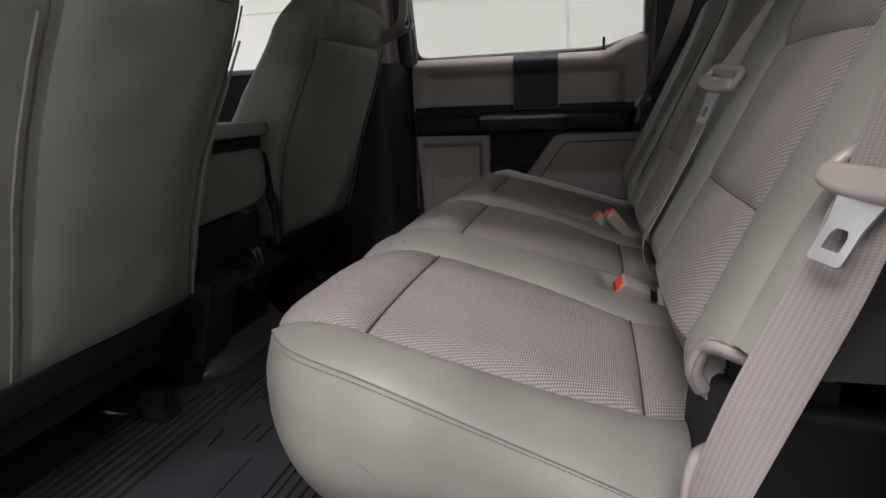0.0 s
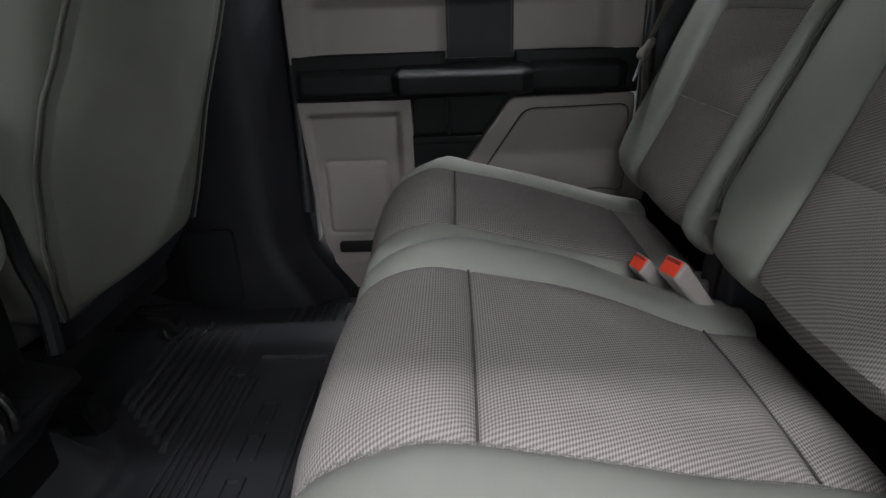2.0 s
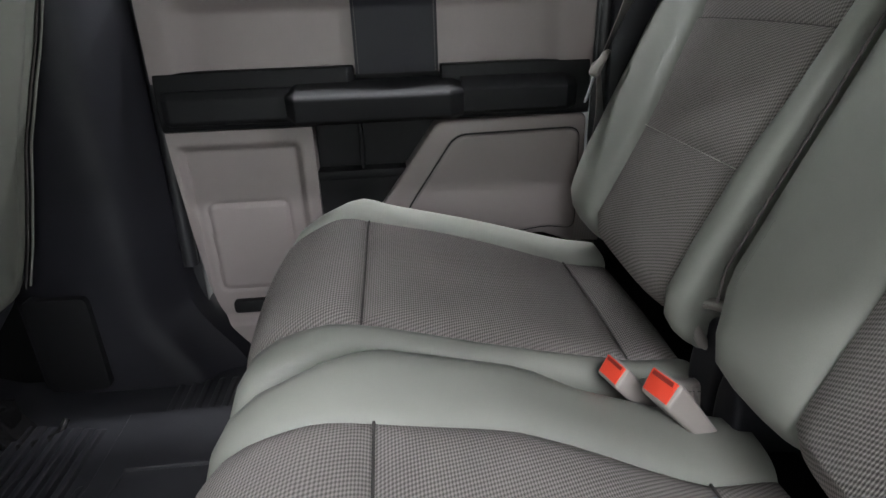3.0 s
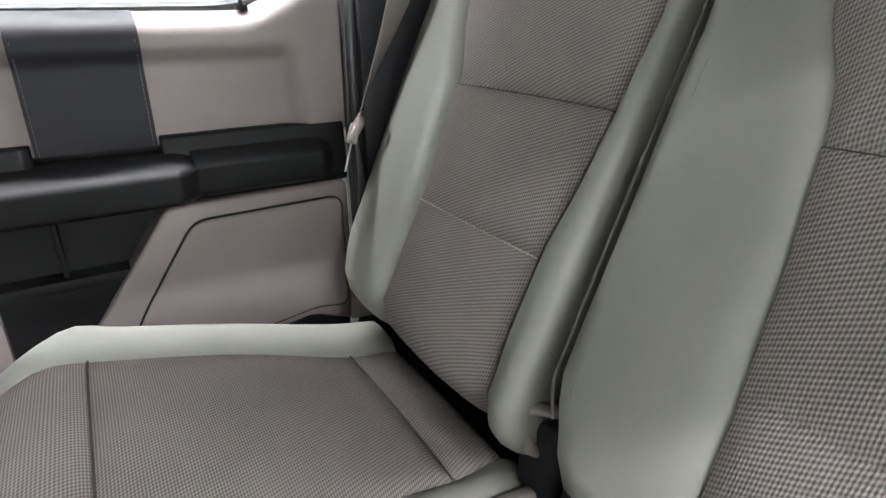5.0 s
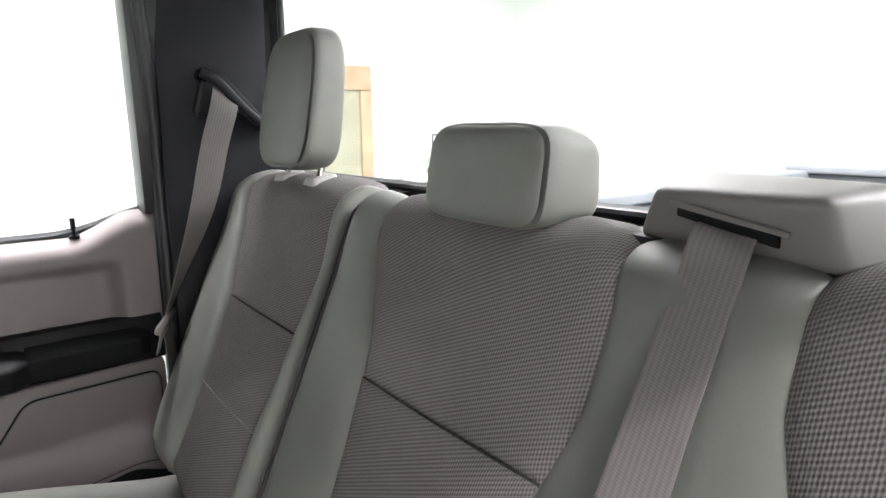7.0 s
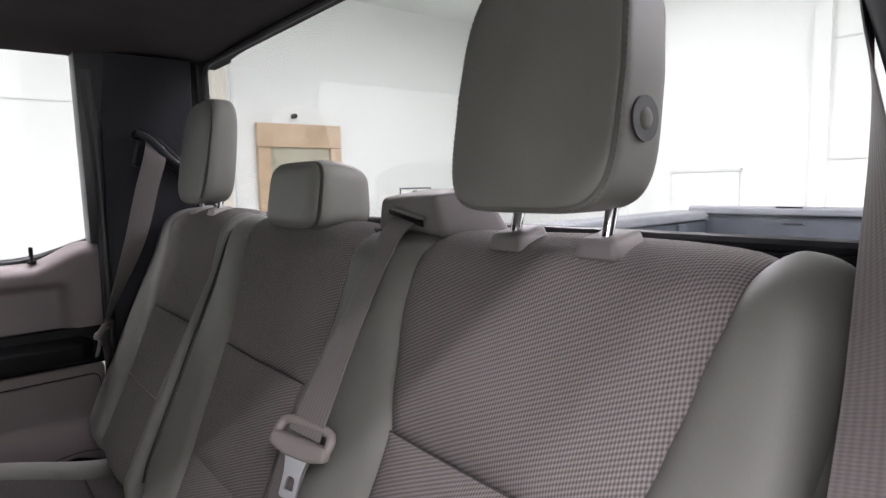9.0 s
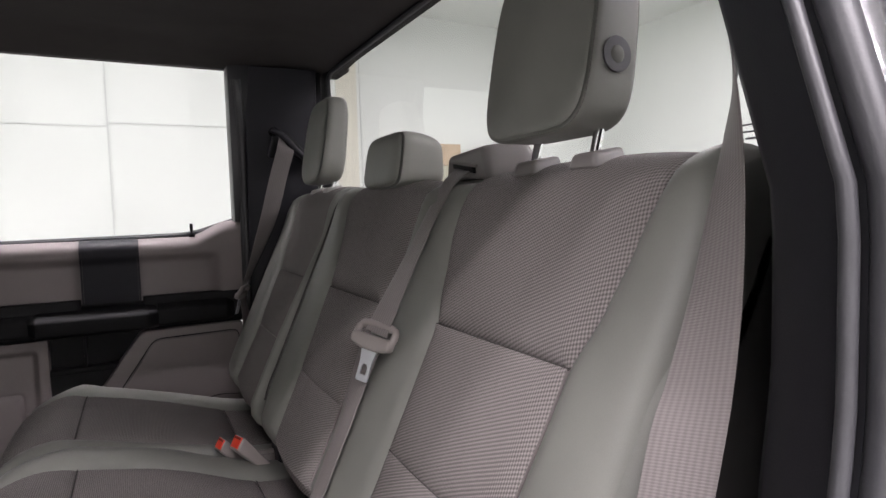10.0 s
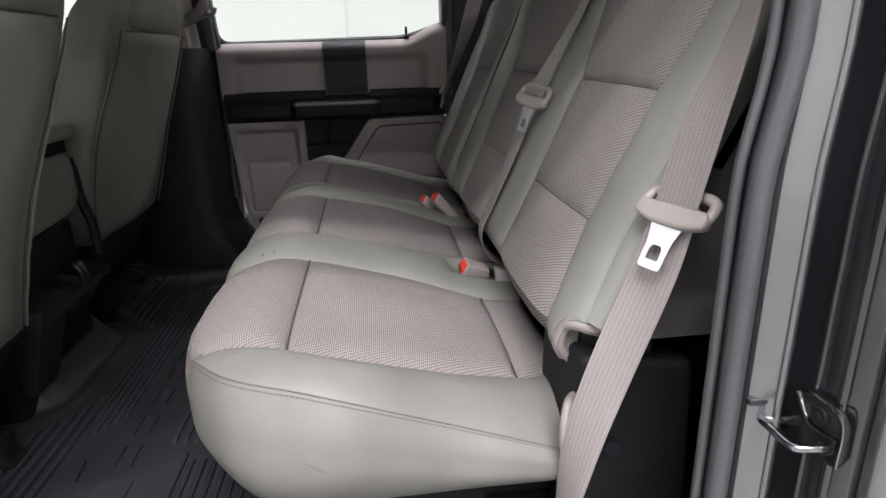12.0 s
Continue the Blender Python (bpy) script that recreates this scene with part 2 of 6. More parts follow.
def tube(points, radius, sides=10, per=6, bm=None, straight=False):
    path = [Vector(p) for p in points] if straight else smooth_path(points, per)
    bm = bm or bmesh.new()
    rings, side = [], None
    for i, p in enumerate(path):
        t = (path[min(i + 1, len(path) - 1)] - path[max(i - 1, 0)]).normalized()
        if side is None:
            side = t.orthogonal().normalized()
        side = (side - t * side.dot(t)).normalized()
        up = t.cross(side)
        rings.append([bm.verts.new(p + radius * (math.cos(6.28319 * k / sides) * side + math.sin(6.28319 * k / sides) * up)) for k in range(sides)])
    for a, b in zip(rings, rings[1:]):
        for k in range(sides):
            bm.faces.new((a[k], a[(k + 1) % sides], b[(k + 1) % sides], b[k]))
    bm.faces.new(rings[0][::-1])
    bm.faces.new(rings[-1])
    return bm


def ribbon(rows, width, thick=0.0013, per=8):
    """Belt webbing through rows of (point, direction across): a flat band with UV metres."""
    pts = smooth_path([r[0] for r in rows], per)
    dirs = smooth_path([r[1] for r in rows], per)
    bm = bmesh.new()
    uvl = bm.loops.layers.uv.new("UVMap")
    run, rings = 0.0, []
    across = (-1, -0.96, -0.5, 0, 0.5, 0.96, 1)
    for i, (p, d) in enumerate(zip(pts, dirs)):
        t = (pts[min(i + 1, len(pts) - 1)] - pts[max(i - 1, 0)]).normalized()
        d = (d - t * d.dot(t)).normalized()
        nrm = t.cross(d)
        if i:
            run += (p - pts[i - 1]).length
        top = [bm.verts.new(p + d * (width / 2 * k) + nrm * thick * (0.3 if abs(k) == 1 else 0.5)) for k in across]
        low = [bm.verts.new(p + d * (width / 2 * k) - nrm * thick * (0.3 if abs(k) == 1 else 0.5)) for k in across]
        rings.append((top + low[::-1], run))
    k = len(rings[0][0])
    ys = [a * width / 2 for a in across] + [a * width / 2 for a in across[::-1]]
    for (a, ra), (b, rb) in zip(rings, rings[1:]):
        for j in range(k):
            f = bm.faces.new((a[j], a[(j + 1) % k], b[(j + 1) % k], b[j]))
            for loop, c in zip(f.loops, ((ra, ys[j]), (ra, ys[(j + 1) % k]), (rb, ys[(j + 1) % k]), (rb, ys[j]))):
                loop[uvl].uv = c
    bm.faces.new(rings[0][0])
    bm.faces.new(rings[-1][0][::-1])
    return bm


def stitches(path, pitch, length, radius, bm=None):
    """Short thread dashes along a path, joined."""
    bm = bm or bmesh.new()
    pts = [Vector(p) for p in path]
    run = 0.0
    for a, b in zip(pts, pts[1:]):
        span = (b - a).length
        if span < 1e-6:
            continue
        d = (b - a) / span
        while run < span:
            c = a + d * run
            tube([c - d * length / 2, c + d * length / 2], radius, 4, 1, bm, True)
            run += pitch
        run -= span
    return bm


def sphere_shape(fn, nu, nv):
    """A closed skin from fn(i/nu, j/nv): u runs from pole to pole, v round."""
    bm = bmesh.new()
    rings = [[bm.verts.new(fn(i / nu, j / nv)) for j in range(nv)] for i in range(1, nu)]
    for a, b in zip(rings, rings[1:]):
        for j in range(nv):
            bm.faces.new((a[j], a[(j + 1) % nv], b[(j + 1) % nv], b[j]))
    bm.faces.new(rings[0][::-1])
    bm.faces.new(rings[-1])
    return bm


def lerp_table(rows, s):
    """Linear interpolation in rows of (s, value)."""
    if s <= rows[0][0]:
        return rows[0][1]
    for (a, va), (b, vb) in zip(rows, rows[1:]):
        if s <= b:
            t = (s - a) / (b - a)
            t = t * t * (3 - 2 * t) * 0.5 + t * 0.5
            return va + (vb - va) * t
    return rows[-1][1]


class Profile:
    """A smooth line in the x-z plane with arc length and outward normal."""

    def __init__(self, points, flip=1):
        self.p = smooth_path([(x, z) for x, z in points], 14)
        self.s = [0.0]
        for a, b in zip(self.p, self.p[1:]):
            self.s.append(self.s[-1] + (b - a).length)
        self.flip = flip

    def at(self, s):
        i = min(max(int(np.searchsorted(self.s, s)) - 1, 0), len(self.p) - 2)
        t = (s - self.s[i]) / max(self.s[i + 1] - self.s[i], 1e-9)
        p = self.p[i].lerp(self.p[i + 1], t)
        j, k = max(i - 2, 0), min(i + 3, len(self.p) - 1)
        d = (self.p[k] - self.p[j]).normalized()
        return p, Vector((-d.y, d.x)) * self.flip

    def where(self, axis, value, after=0.0):
        """Arc length at which x (0) or z (1) first passes the value."""
        for i in range(len(self.p) - 1):
            if self.s[i] >= after and (self.p[i][axis] - value) * (self.p[i + 1][axis] - value) <= 0:
                t = (value - self.p[i][axis]) / ((self.p[i + 1][axis] - self.p[i][axis]) or 1)
                return self.s[i] + t * (self.s[i + 1] - self.s[i])
        return self.s[-1]


def pad(prof, s0, s1, path, puff=0.008, crown=0.0, lam=0.014, ns=24, na=16, dip=0.004, edges="btnf", warp=None, wobble=0.0):
    """One upholstered panel: along the profile from s0 to s1, across by path(a, s) -> (y, drop), swelling between its seams."""
    bm = bmesh.new()
    uvl = bm.loops.layers.uv.new("UVMap")
    grid, uvs = [], []
    for i in range(ns + 1):
        b = 0.5 - 0.5 * math.cos(math.pi * i / ns)
        s = s0 + (s1 - s0) * b
        p, nrm = prof.at(s)
        row, urow = [], []
        ya, yb = path(0, s), path(1, s)
        wide = abs(ya[0] - yb[0]) + abs(ya[1] - yb[1])
        for j in range(na + 1):
            a = 0.5 - 0.5 * math.cos(math.pi * j / na)
            y, drop = path(a, s)
            d = 1.0
            if "b" in edges:
                d = min(d, s - s0)
            if "t" in edges:
                d = min(d, s1 - s)
            if "n" in edges:
                d = min(d, a * wide)
            if "f" in edges:
                d = min(d, (1 - a) * wide)
            h = -dip + (puff + dip) * (1 - math.exp(-d / lam)) + crown * (1 - (2 * a - 1) ** 2)
            if wobble:
                h += wobble * noise.noise((p.x * 14, y * 14, p.y * 14)) * (1 - math.exp(-d / lam))
            q = p + nrm * (h - drop)
            co = Vector((q.x, y, q.y))
            row.append(bm.verts.new(warp(co) if warp else co))
            urow.append((s, y + (drop if a > 0.5 else -drop)))
        grid.append(row)
        uvs.append(urow)
    for i in range(ns):
        for j in range(na):
            f = bm.faces.new((grid[i][j], grid[i + 1][j], grid[i + 1][j + 1], grid[i][j + 1]))
            for loop, (k, m) in zip(f.loops, ((i, j), (i + 1, j), (i + 1, j + 1), (i, j + 1))):
                loop[uvl].uv = uvs[k][m]
    # a skirt that turns the rim inwards, so that the panel has thickness
    rim = [grid[0][j] for j in range(na + 1)] + [grid[i][na] for i in range(1, ns + 1)] + [grid[ns][j] for j in range(na - 1, -1, -1)] + [grid[i][0] for i in range(ns - 1, 0, -1)]
    mid = prof.at((s0 + s1) / 2)[1]
    inner = [bm.verts.new(v.co - Vector((mid.x, 0, mid.y)) * 0.012) for v in rim]
    for i in range(len(rim)):
        k = (i + 1) % len(rim)
        bm.faces.new((rim[i], rim[k], inner[k], inner[i]))
    return bm


def field(x0, x1, z0, z1, nx, nz, fn, back):
    """A moulded panel facing -y: depth fn(x, z) over a grid, closed to the plane y = back."""
    bm = bmesh.new()
    g = [[None] * (nz + 1) for _ in range(nx + 1)]
    for i in range(nx + 1):
        for j in range(nz + 1):
            x, z = x0 + (x1 - x0) * i / nx, z0 + (z1 - z0) * j / nz
            c = fn(x, z)
            g[i][j] = bm.verts.new(c if isinstance(c, tuple) else (x, c, z))
    for i in range(nx):
        for j in range(nz):
            bm.faces.new((g[i][j], g[i + 1][j], g[i + 1][j + 1], g[i][j + 1]))
    rim = [g[i][0] for i in range(nx + 1)] + [g[nx][j] for j in range(1, nz + 1)] + [g[i][nz] for i in range(nx - 1, -1, -1)] + [g[0][j] for j in range(nz - 1, 0, -1)]
    inner = [bm.verts.new((v.co.x, back, v.co.z)) for v in rim]
    for i in range(len(rim)):
        k = (i + 1) % len(rim)
        bm.faces.new((rim[i], rim[k], inner[k], inner[i]))
    bm.faces.new(inner)
    return bm


def ease(v, a, b):
    t = min(max((v - a) / (b - a), 0), 1)
    return t * t * (3 - 2 * t)

# ---- garage round the truck ----
solid("ground", box(-6.5, 7, -7, 7, -0.75, -0.65), GROUND, "grey concrete garage floor", "floor", "structure")
solid("backdrop_ceiling", box(-6.5, 7, -7, 7, 3.35, 3.45), WALLPAINT, "white garage ceiling", "ceiling", "structure")
wall_far = solid("wall_north", box(-6.5, 7, 6.0, 6.2, -0.65, 3.35), WALLPAINT, "white panelled garage wall", "wall", "structure")
solid("wall_south", box(-6.5, 7, -7.2, -7.0, -0.65, 3.35), WALLPAINT, "white garage wall behind the open door", "wall", "structure")
wall_rear = solid("wall_east", box(6.5, 6.7, -7, 6.0, -0.65, 3.35), WALLPAINT, "white garage wall behind the truck bed", "wall", "structure")
solid("wall_west", box(-6.7, -6.5, -7, 6.0, -0.65, 3.35), WALLPAINT, "white garage wall ahead of the truck", "wall", "structure")
for xa, xb, zj in ((-6.5, -0.105, 1.81), (-0.09, 1.5, 1.85), (-6.5, 1.5, 0.2)):
    part("panel_joint", box(xa, xb, 5.985, 6.0, zj, zj + 0.012), WALLSEAM, wall_far)
for xj in (-4.9, -2.5, -0.105, 2.64):
    part("panel_joint", box(xj, xj + 0.015, 5.984, 6.0, -0.65, 3.35), WALLSEAM, wall_far)
part("cream_strip", box(2.34, 2.6, 5.988, 6.0, -0.65, 3.35), CREAMPAINT, wall_far, "cream-painted strip of wall")
for ya, yb in ((3.33, 3.6), (1.2, 1.34), (-2.0, -1.86)):
    part("wall_post", box(6.44, 6.5, ya, yb, -0.65, 3.35), WALLPAINT, wall_rear)
for zj in (1.1, 2.2):
    part("panel_joint", box(6.485, 6.5, -1.86, 1.2, zj, zj + 0.015), WALLSEAM, wall_rear)
part("hatch", box(6.46, 6.5, 2.0, 2.75, 0.55, 1.02, 0.01), WALLPAINT, wall_rear, "small white hatch in the wall")
part("hatch_lip", box(6.45, 6.5, 1.98, 2.77, 1.02, 1.05), WALLSEAM, wall_rear)

# lettering on the rear wall
curve = bpy.data.curves.new("wall_lettering", "FONT")
curve.body, curve.size, curve.extrude = "www.", 0.42, 0.004
curve.space_character = 1.1
curve.materials.append(PRINT)
lettering = new("wall_lettering", curve)
lettering.matrix_world = Matrix.Translation((6.43, 3.0, 2.97)) @ Matrix(((0, 0, -1, 0), (-1, 0, 0, 0), (0, 1, 0, 0), (0, 0, 0, 1))) @ pose(0, 0, 0, 0, 0, 6)
tagged(lettering, "dark grey lettering on the white wall", "lettering")

# wood-framed hatch in the far wall
hatch = thing("wood_framed_opening", (3.45, 5.98, -0.65), "raw pine frame round a khaki board on the wall", "wall opening")
part("board", box(3.05, 3.85, 5.95, 5.99, -0.3, 1.45), TANBOARD, hatch, "plain khaki board")
part("top_rail", box(2.9, 4.0, 5.9, 5.98, 1.45, 1.73, 0.01), WOOD, hatch)
part("stile", box(2.9, 3.05, 5.9, 5.98, -0.4, 1.446, 0.01), WOOD, hatch)
part("stile", box(3.85, 4.0, 5.9, 5.98, -0.4, 1.446, 0.01), WOOD, hatch)
hook = bmesh.new()
tube([(3.4, 6.0, 1.83), (3.4, 5.93, 1.83)], 0.03, 10, 1, hook, True)
solid("wall_hook", hook, DARKSTEEL, "small dark hook on the white wall", "hook")

# workbench with boxes
bench = thing("workbench", (4.85, 5.5, -0.65), "grey steel workbench along the white wall", "workbench")
part("top", box(3.95, 5.69, 5.1, 5.9, 0.33, 0.362, 0.006), BENCHSTEEL, bench)
for bx in (4.0, 5.63):
    for by in (5.15, 5.82):
        part("leg", box(bx, bx + 0.05, by, by + 0.05, -0.65, 0.33), BENCHSTEEL, bench)
part("end_post", box(5.692, 5.73, 5.1, 5.9, 0.12, 0.44, 0.006), BENCHSTEEL, bench)
for k in range(4):
    drawer = part("drawer", box(4.0 + 0.42 * k, 4.41 + 0.42 * k, 5.09, 5.5, 0.13, 0.325, 0.006), BENCHSTEEL, bench)
    part("handle", box(4.13 + 0.42 * k, 4.27 + 0.42 * k, 5.07, 5.09, 0.24, 0.26, 0.004), BEDRAIL, drawer)
part("shelf", box(3.98, 5.68, 5.12, 5.88, -0.2, -0.17), BENCHSTEEL, bench)
# cut-out stand that holds a leaning print
pic = thing("framed_print", (4.9, 5.6, 0.362), "white print in a thin dark frame leaning on the workbench", "picture")
part("stand", hexa([(4.7, 5.5, 0.362), (5.1, 5.5, 0.362), (5.1, 5.72, 0.362), (4.7, 5.72, 0.362)], [(4.7, 5.58, 0.54), (5.1, 5.58, 0.54), (5.1, 5.72, 0.54), (4.7, 5.72, 0.54)], 0.006), WALLPAINT, pic)
lean = lambda x, z: (x + 0.11 * (z - 0.54), 5.50 + 0.2 * (z - 0.54), z)


def slab(x0, x1, z0, z1, front, back):
    low = [lean(x0, z0), lean(x1, z0), lean(x1, z0), lean(x0, z0)]
    high = [lean(x0, z1), lean(x1, z1), lean(x1, z1), lean(x0, z1)]
    return hexa([(p[0], p[1] + d, p[2]) for p, d in zip(low, (front, front, back, back))], [(p[0], p[1] + d, p[2]) for p, d in zip(high, (front, front, back, back))])


part("frame_board", slab(4.615, 5.115, 0.541, 0.925, 0.0, 0.02), WALLPAINT, pic)
for x0, x1, z0, z1 in ((4.615, 5.135, 0.907, 0.925), (4.615, 5.115, 0.541, 0.556), (4.615, 4.63, 0.5565, 0.9065), (5.105, 5.135, 0.5565, 0.9065)):
    part("frame_bar", slab(x0, x1, z0, z1, -0.012, -0.001), BENCHSTEEL, pic, "thin grey frame bar")
part("picture_motif", prism(rounded([(4.77, 0.66), (4.95, 0.66), (4.97, 0.80), (4.90, 0.89), (4.82, 0.89), (4.75, 0.80)], 0.05), "y", 5.495, 5.503), MOTIF, pic, "faded olive motif")
solid("bench_cup", prism(rounded([(4.60, 5.26), (4.73, 5.26), (4.73, 5.39), (4.60, 5.39)], 0.05, 5), "z", 0.362, 0.52, 0.006), WALLPAINT, "white cup on the workbench", "cup")
solid("bench_case", prism(rounded([(4.77, 0.37), (5.03, 0.37), (5.06, 0.50), (4.98, 0.53), (4.82, 0.51)], 0.03, 4), "y", 5.34, 5.46, 0.01), BEDRAIL, "dark grey tool case on the workbench", "tool case")
solid("bench_tray", box(4.76, 5.0, 5.16, 5.27, 0.362, 0.40, 0.006), YELLOW, "pale yellow tray on the workbench", "tray")
solid("bench_can", prism(rounded([(5.17, 5.3), (5.26, 5.3), (5.26, 5.39), (5.17, 5.39)], 0.04, 5), "z", 0.362, 0.49, 0.004), PEACH, "pale orange can on the workbench", "can")
solid("bench_bottle", prism(rounded([(4.43, 5.3), (4.52, 5.3), (4.52, 5.39), (4.43, 5.39)], 0.04, 5), "z", 0.362, 0.53, 0.006), MOTIF, "olive bottle on the workbench", "bottle")
solid("bench_box", box(4.15, 4.38, 5.3, 5.5, 0.362, 0.47, 0.006), WALLPAINT, "white box on the workbench", "box")

# ---- truck bed behind the cab ----
bed = thing("truck_bed", (2.0, 0, -0.1), "dark pickup bed with grey rail caps", "truck bed")
part("bed_floor", box(0.95, 3.2, -0.8, 0.8, 0.2, 0.25), BEDPLASTIC, bed)
for sy in (1, -1):
    part("side_wall", box(0.95, 3.2, min(sy * 0.72, sy * 0.86), max(sy * 0.72, sy * 0.86), 0.25, 0.74), BEDPLASTIC, bed)
    part("rail_cap", box(0.93, 3.25, min(sy * 0.70, sy * 0.9), max(sy * 0.70, sy * 0.9), 0.74, 0.785, 0.012, 3), BEDRAIL, bed)
    for px in (1.4, 1.9, 2.4, 2.9):
        part("side_rib", box(px, px + 0.08, min(sy * 0.70, sy * 0.72), max(sy * 0.70, sy * 0.72), 0.3, 0.73, 0.006), BEDPLASTIC, bed)
part("front_wall", box(0.93, 0.98, -0.86, 0.86, 0.25, 0.74), BEDPLASTIC, bed)
part("front_cap", box(0.9, 1.0, -0.7, 0.7, 0.745, 0.785, 0.01), BEDRAIL, bed)
gate = part("tailgate", box(3.2, 3.27, -0.78, 0.78, 0.25, 0.77, 0.01), BEDPLASTIC, bed)
part("tailgate_cap", box(3.17, 3.29, -0.8, 0.8, 0.77, 0.81, 0.012, 3), BEDRAIL, gate)

solid("chassis", box(-1.6, 3.2, -0.55, 0.55, -0.65, 0.02), BLACK, "dark truck underbody standing on the floor", "underbody", "structure")
part("bed_support", box(1.0, 3.15, -0.7, 0.7, 0.02, 0.2), BEDPLASTIC, bed)

# ---- cab shell ----
floor = solid("floor", box(-1.6, 0.72, -0.8, 0.86, 0.02, 0.07), RUBBER, "black rubber cab floor", "floor", "structure")


def ceiling_mesh():
    bm = bmesh.new()
    nx, ny = 40, 30
    rows = []
    for i in range(nx + 1):
        x = -1.6 + 2.3 * i / nx
        rows.append([])
        for j in range(ny + 1):
            y = -0.74 + 1.5 * j / ny
            edge = min(y + 0.74, 0.76 - y)
            z = 1.305 - 0.036 * (1 - ease(edge, 0, 0.16)) * (1 - 0.8 * ease(x, 0.3, 0.6)) - 0.012 * ease(x, 0.45, 0.68)
            rows[-1].append(bm.verts.new((x, y, z)))
    top = [[bm.verts.new((v.co.x, v.co.y, 1.4)) for v in r] for r in rows]
    for g in (rows, top):
        for i in range(nx):
            for j in range(ny):
                bm.faces.new((g[i][j], g[i + 1][j], g[i + 1][j + 1], g[i][j + 1]))
    for i in range(nx):
        for j in (0, ny):
            bm.faces.new((rows[i][j], rows[i + 1][j], top[i + 1][j], top[i][j]))
    for j in range(ny):
        for i in (0, nx):
            bm.faces.new((rows[i][j], rows[i][j + 1], top[i][j + 1], top[i][j]))
    return bm


solid("ceiling", ceiling_mesh(), HEADLINER, "dark grey cloth headliner of the cab", "ceiling", "structure")

# back wall of the cab with its window opening
back = tagged(part("wall_back", box(0.656, 0.72, -0.86, 0.86, 0.07, 0.906), BLACK), "black cab back panel below the rear window", "wall", "", "structure")
part("upper_band", box(0.656, 0.668, -0.88, 0.88, 1.281, 1.4), BLACK, back)
for sy in (1, -1):
    part("side_band", box(0.656, 0.668, min(sy * 0.785, sy * 0.88), max(sy * 0.785, sy * 0.88), 0.9061, 1.2809), BLACK, back)
rear_window = thing("window_1", (0.662, 0, 0.9), "clear rear cab window in a black seal", "window", "", "structure")
pane = part("pane", box(0.661, 0.665, -0.784, 0.784, 0.9065, 1.2805), GLASS, rear_window)
pane.visible_shadow = False
ring = rounded([(-0.782, 0.905), (0.782, 0.905), (0.782, 1.282), (-0.782, 1.282)], 0.05, 6)
part("seal", tube([(0.656, y, z) for y, z in ring] + [(0.656, *ring[0])], 0.0065, 8, 1, None, True), SEAL_DARK, rear_window)
# small printed marks on the glass
marks = [(-0.55, 0.935, 0.02, 0.003), (-0.552, 0.928, 0.024, 0.003), (-0.556, 0.921, 0.016, 0.004), (-0.626, 0.932, 0.018, 0.003), (-0.628, 0.925, 0.016, 0.003)]
for my, mz, mw, mh in marks:
    part("printed_mark", box(0.6585, 0.6605, my - mw - 0.06, my - 0.06, mz, mz + mh * 0.5), PRINT, rear_window)

# far side of the cab below and above the door, front half
side = tagged(part("wall_side", box(-1.6, -0.56, 0.80, 0.9, 0.05, 0.78), BLACK), "black front door panel of the far side", "wall", "", "structure")
part("sill_front", box(-1.6, -0.56, 0.79, 0.9, 0.78, 0.8, 0.006), TRIM, side)
part("rocker", box(-0.56, 0.72, 0.80, 0.92, 0.05, 0.10, 0.01), BLACK, side)
part("door_header", box(-1.6, 0.72, 0.755, 0.88, 1.292, 1.4), HEADLINER, side)
part("rear_quarter", box(0.40, 0.64, 0.80, 0.9, 0.10, 1.29), BLACK, side)
tagged(part("wall_front", box(-1.7, -1.6, -0.86, 0.9, 0.02, 0.75), BLACK), "black dashboard bulkhead of the cab", "wall", "", "structure")

# near side: sill, lower front door, header
near = tagged(part("wall_near", box(-1.6, -0.62, -0.92, -0.80, 0.02, 0.78), BLACK), "black front door panel of the near side", "wall", "", "structure")
# unseen near pillar, added to keep lamp light off the front seats
part("middle_pillar", hexa([(-0.64, -0.92, 0.02), (-0.46, -0.92, 0.02), (-0.46, -0.78, 0.02), (-0.64, -0.78, 0.02)], [(-0.64, -0.80, 1.3), (-0.50, -0.80, 1.3), (-0.50, -0.68, 1.3), (-0.64, -0.68, 1.3)], 0.02, 3), PILLAR, near, "unseen charcoal near door pillar that blocks light")
part("rocker", box(-0.62, 0.40, -0.90, -0.80, 0.0, 0.075, 0.012), BLACK, near, "black door sill plate")
part("door_header", box(-1.6, 0.72, -0.82, -0.72, 1.285, 1.4, 0.01), PILLAR, near)

# far B-pillar: dark lower shell flaring at its foot, cloth-grey upper part
def pillar_mesh(rows, closed_top=True):
    """Skin through sections of (z, [(x, y), ...])."""
    bm = bmesh.new()
    rings = [[bm.verts.new((x, y, z)) for x, y in sec] for z, sec in rows]
    k = len(rings[0])
    for a, b in zip(rings, rings[1:]):
        for j in range(k):
            bm.faces.new((a[j], a[(j + 1) % k], b[(j + 1) % k], b[j]))
    bm.faces.new(rings[0][::-1])
    bm.faces.new(rings[-1])
    return bm


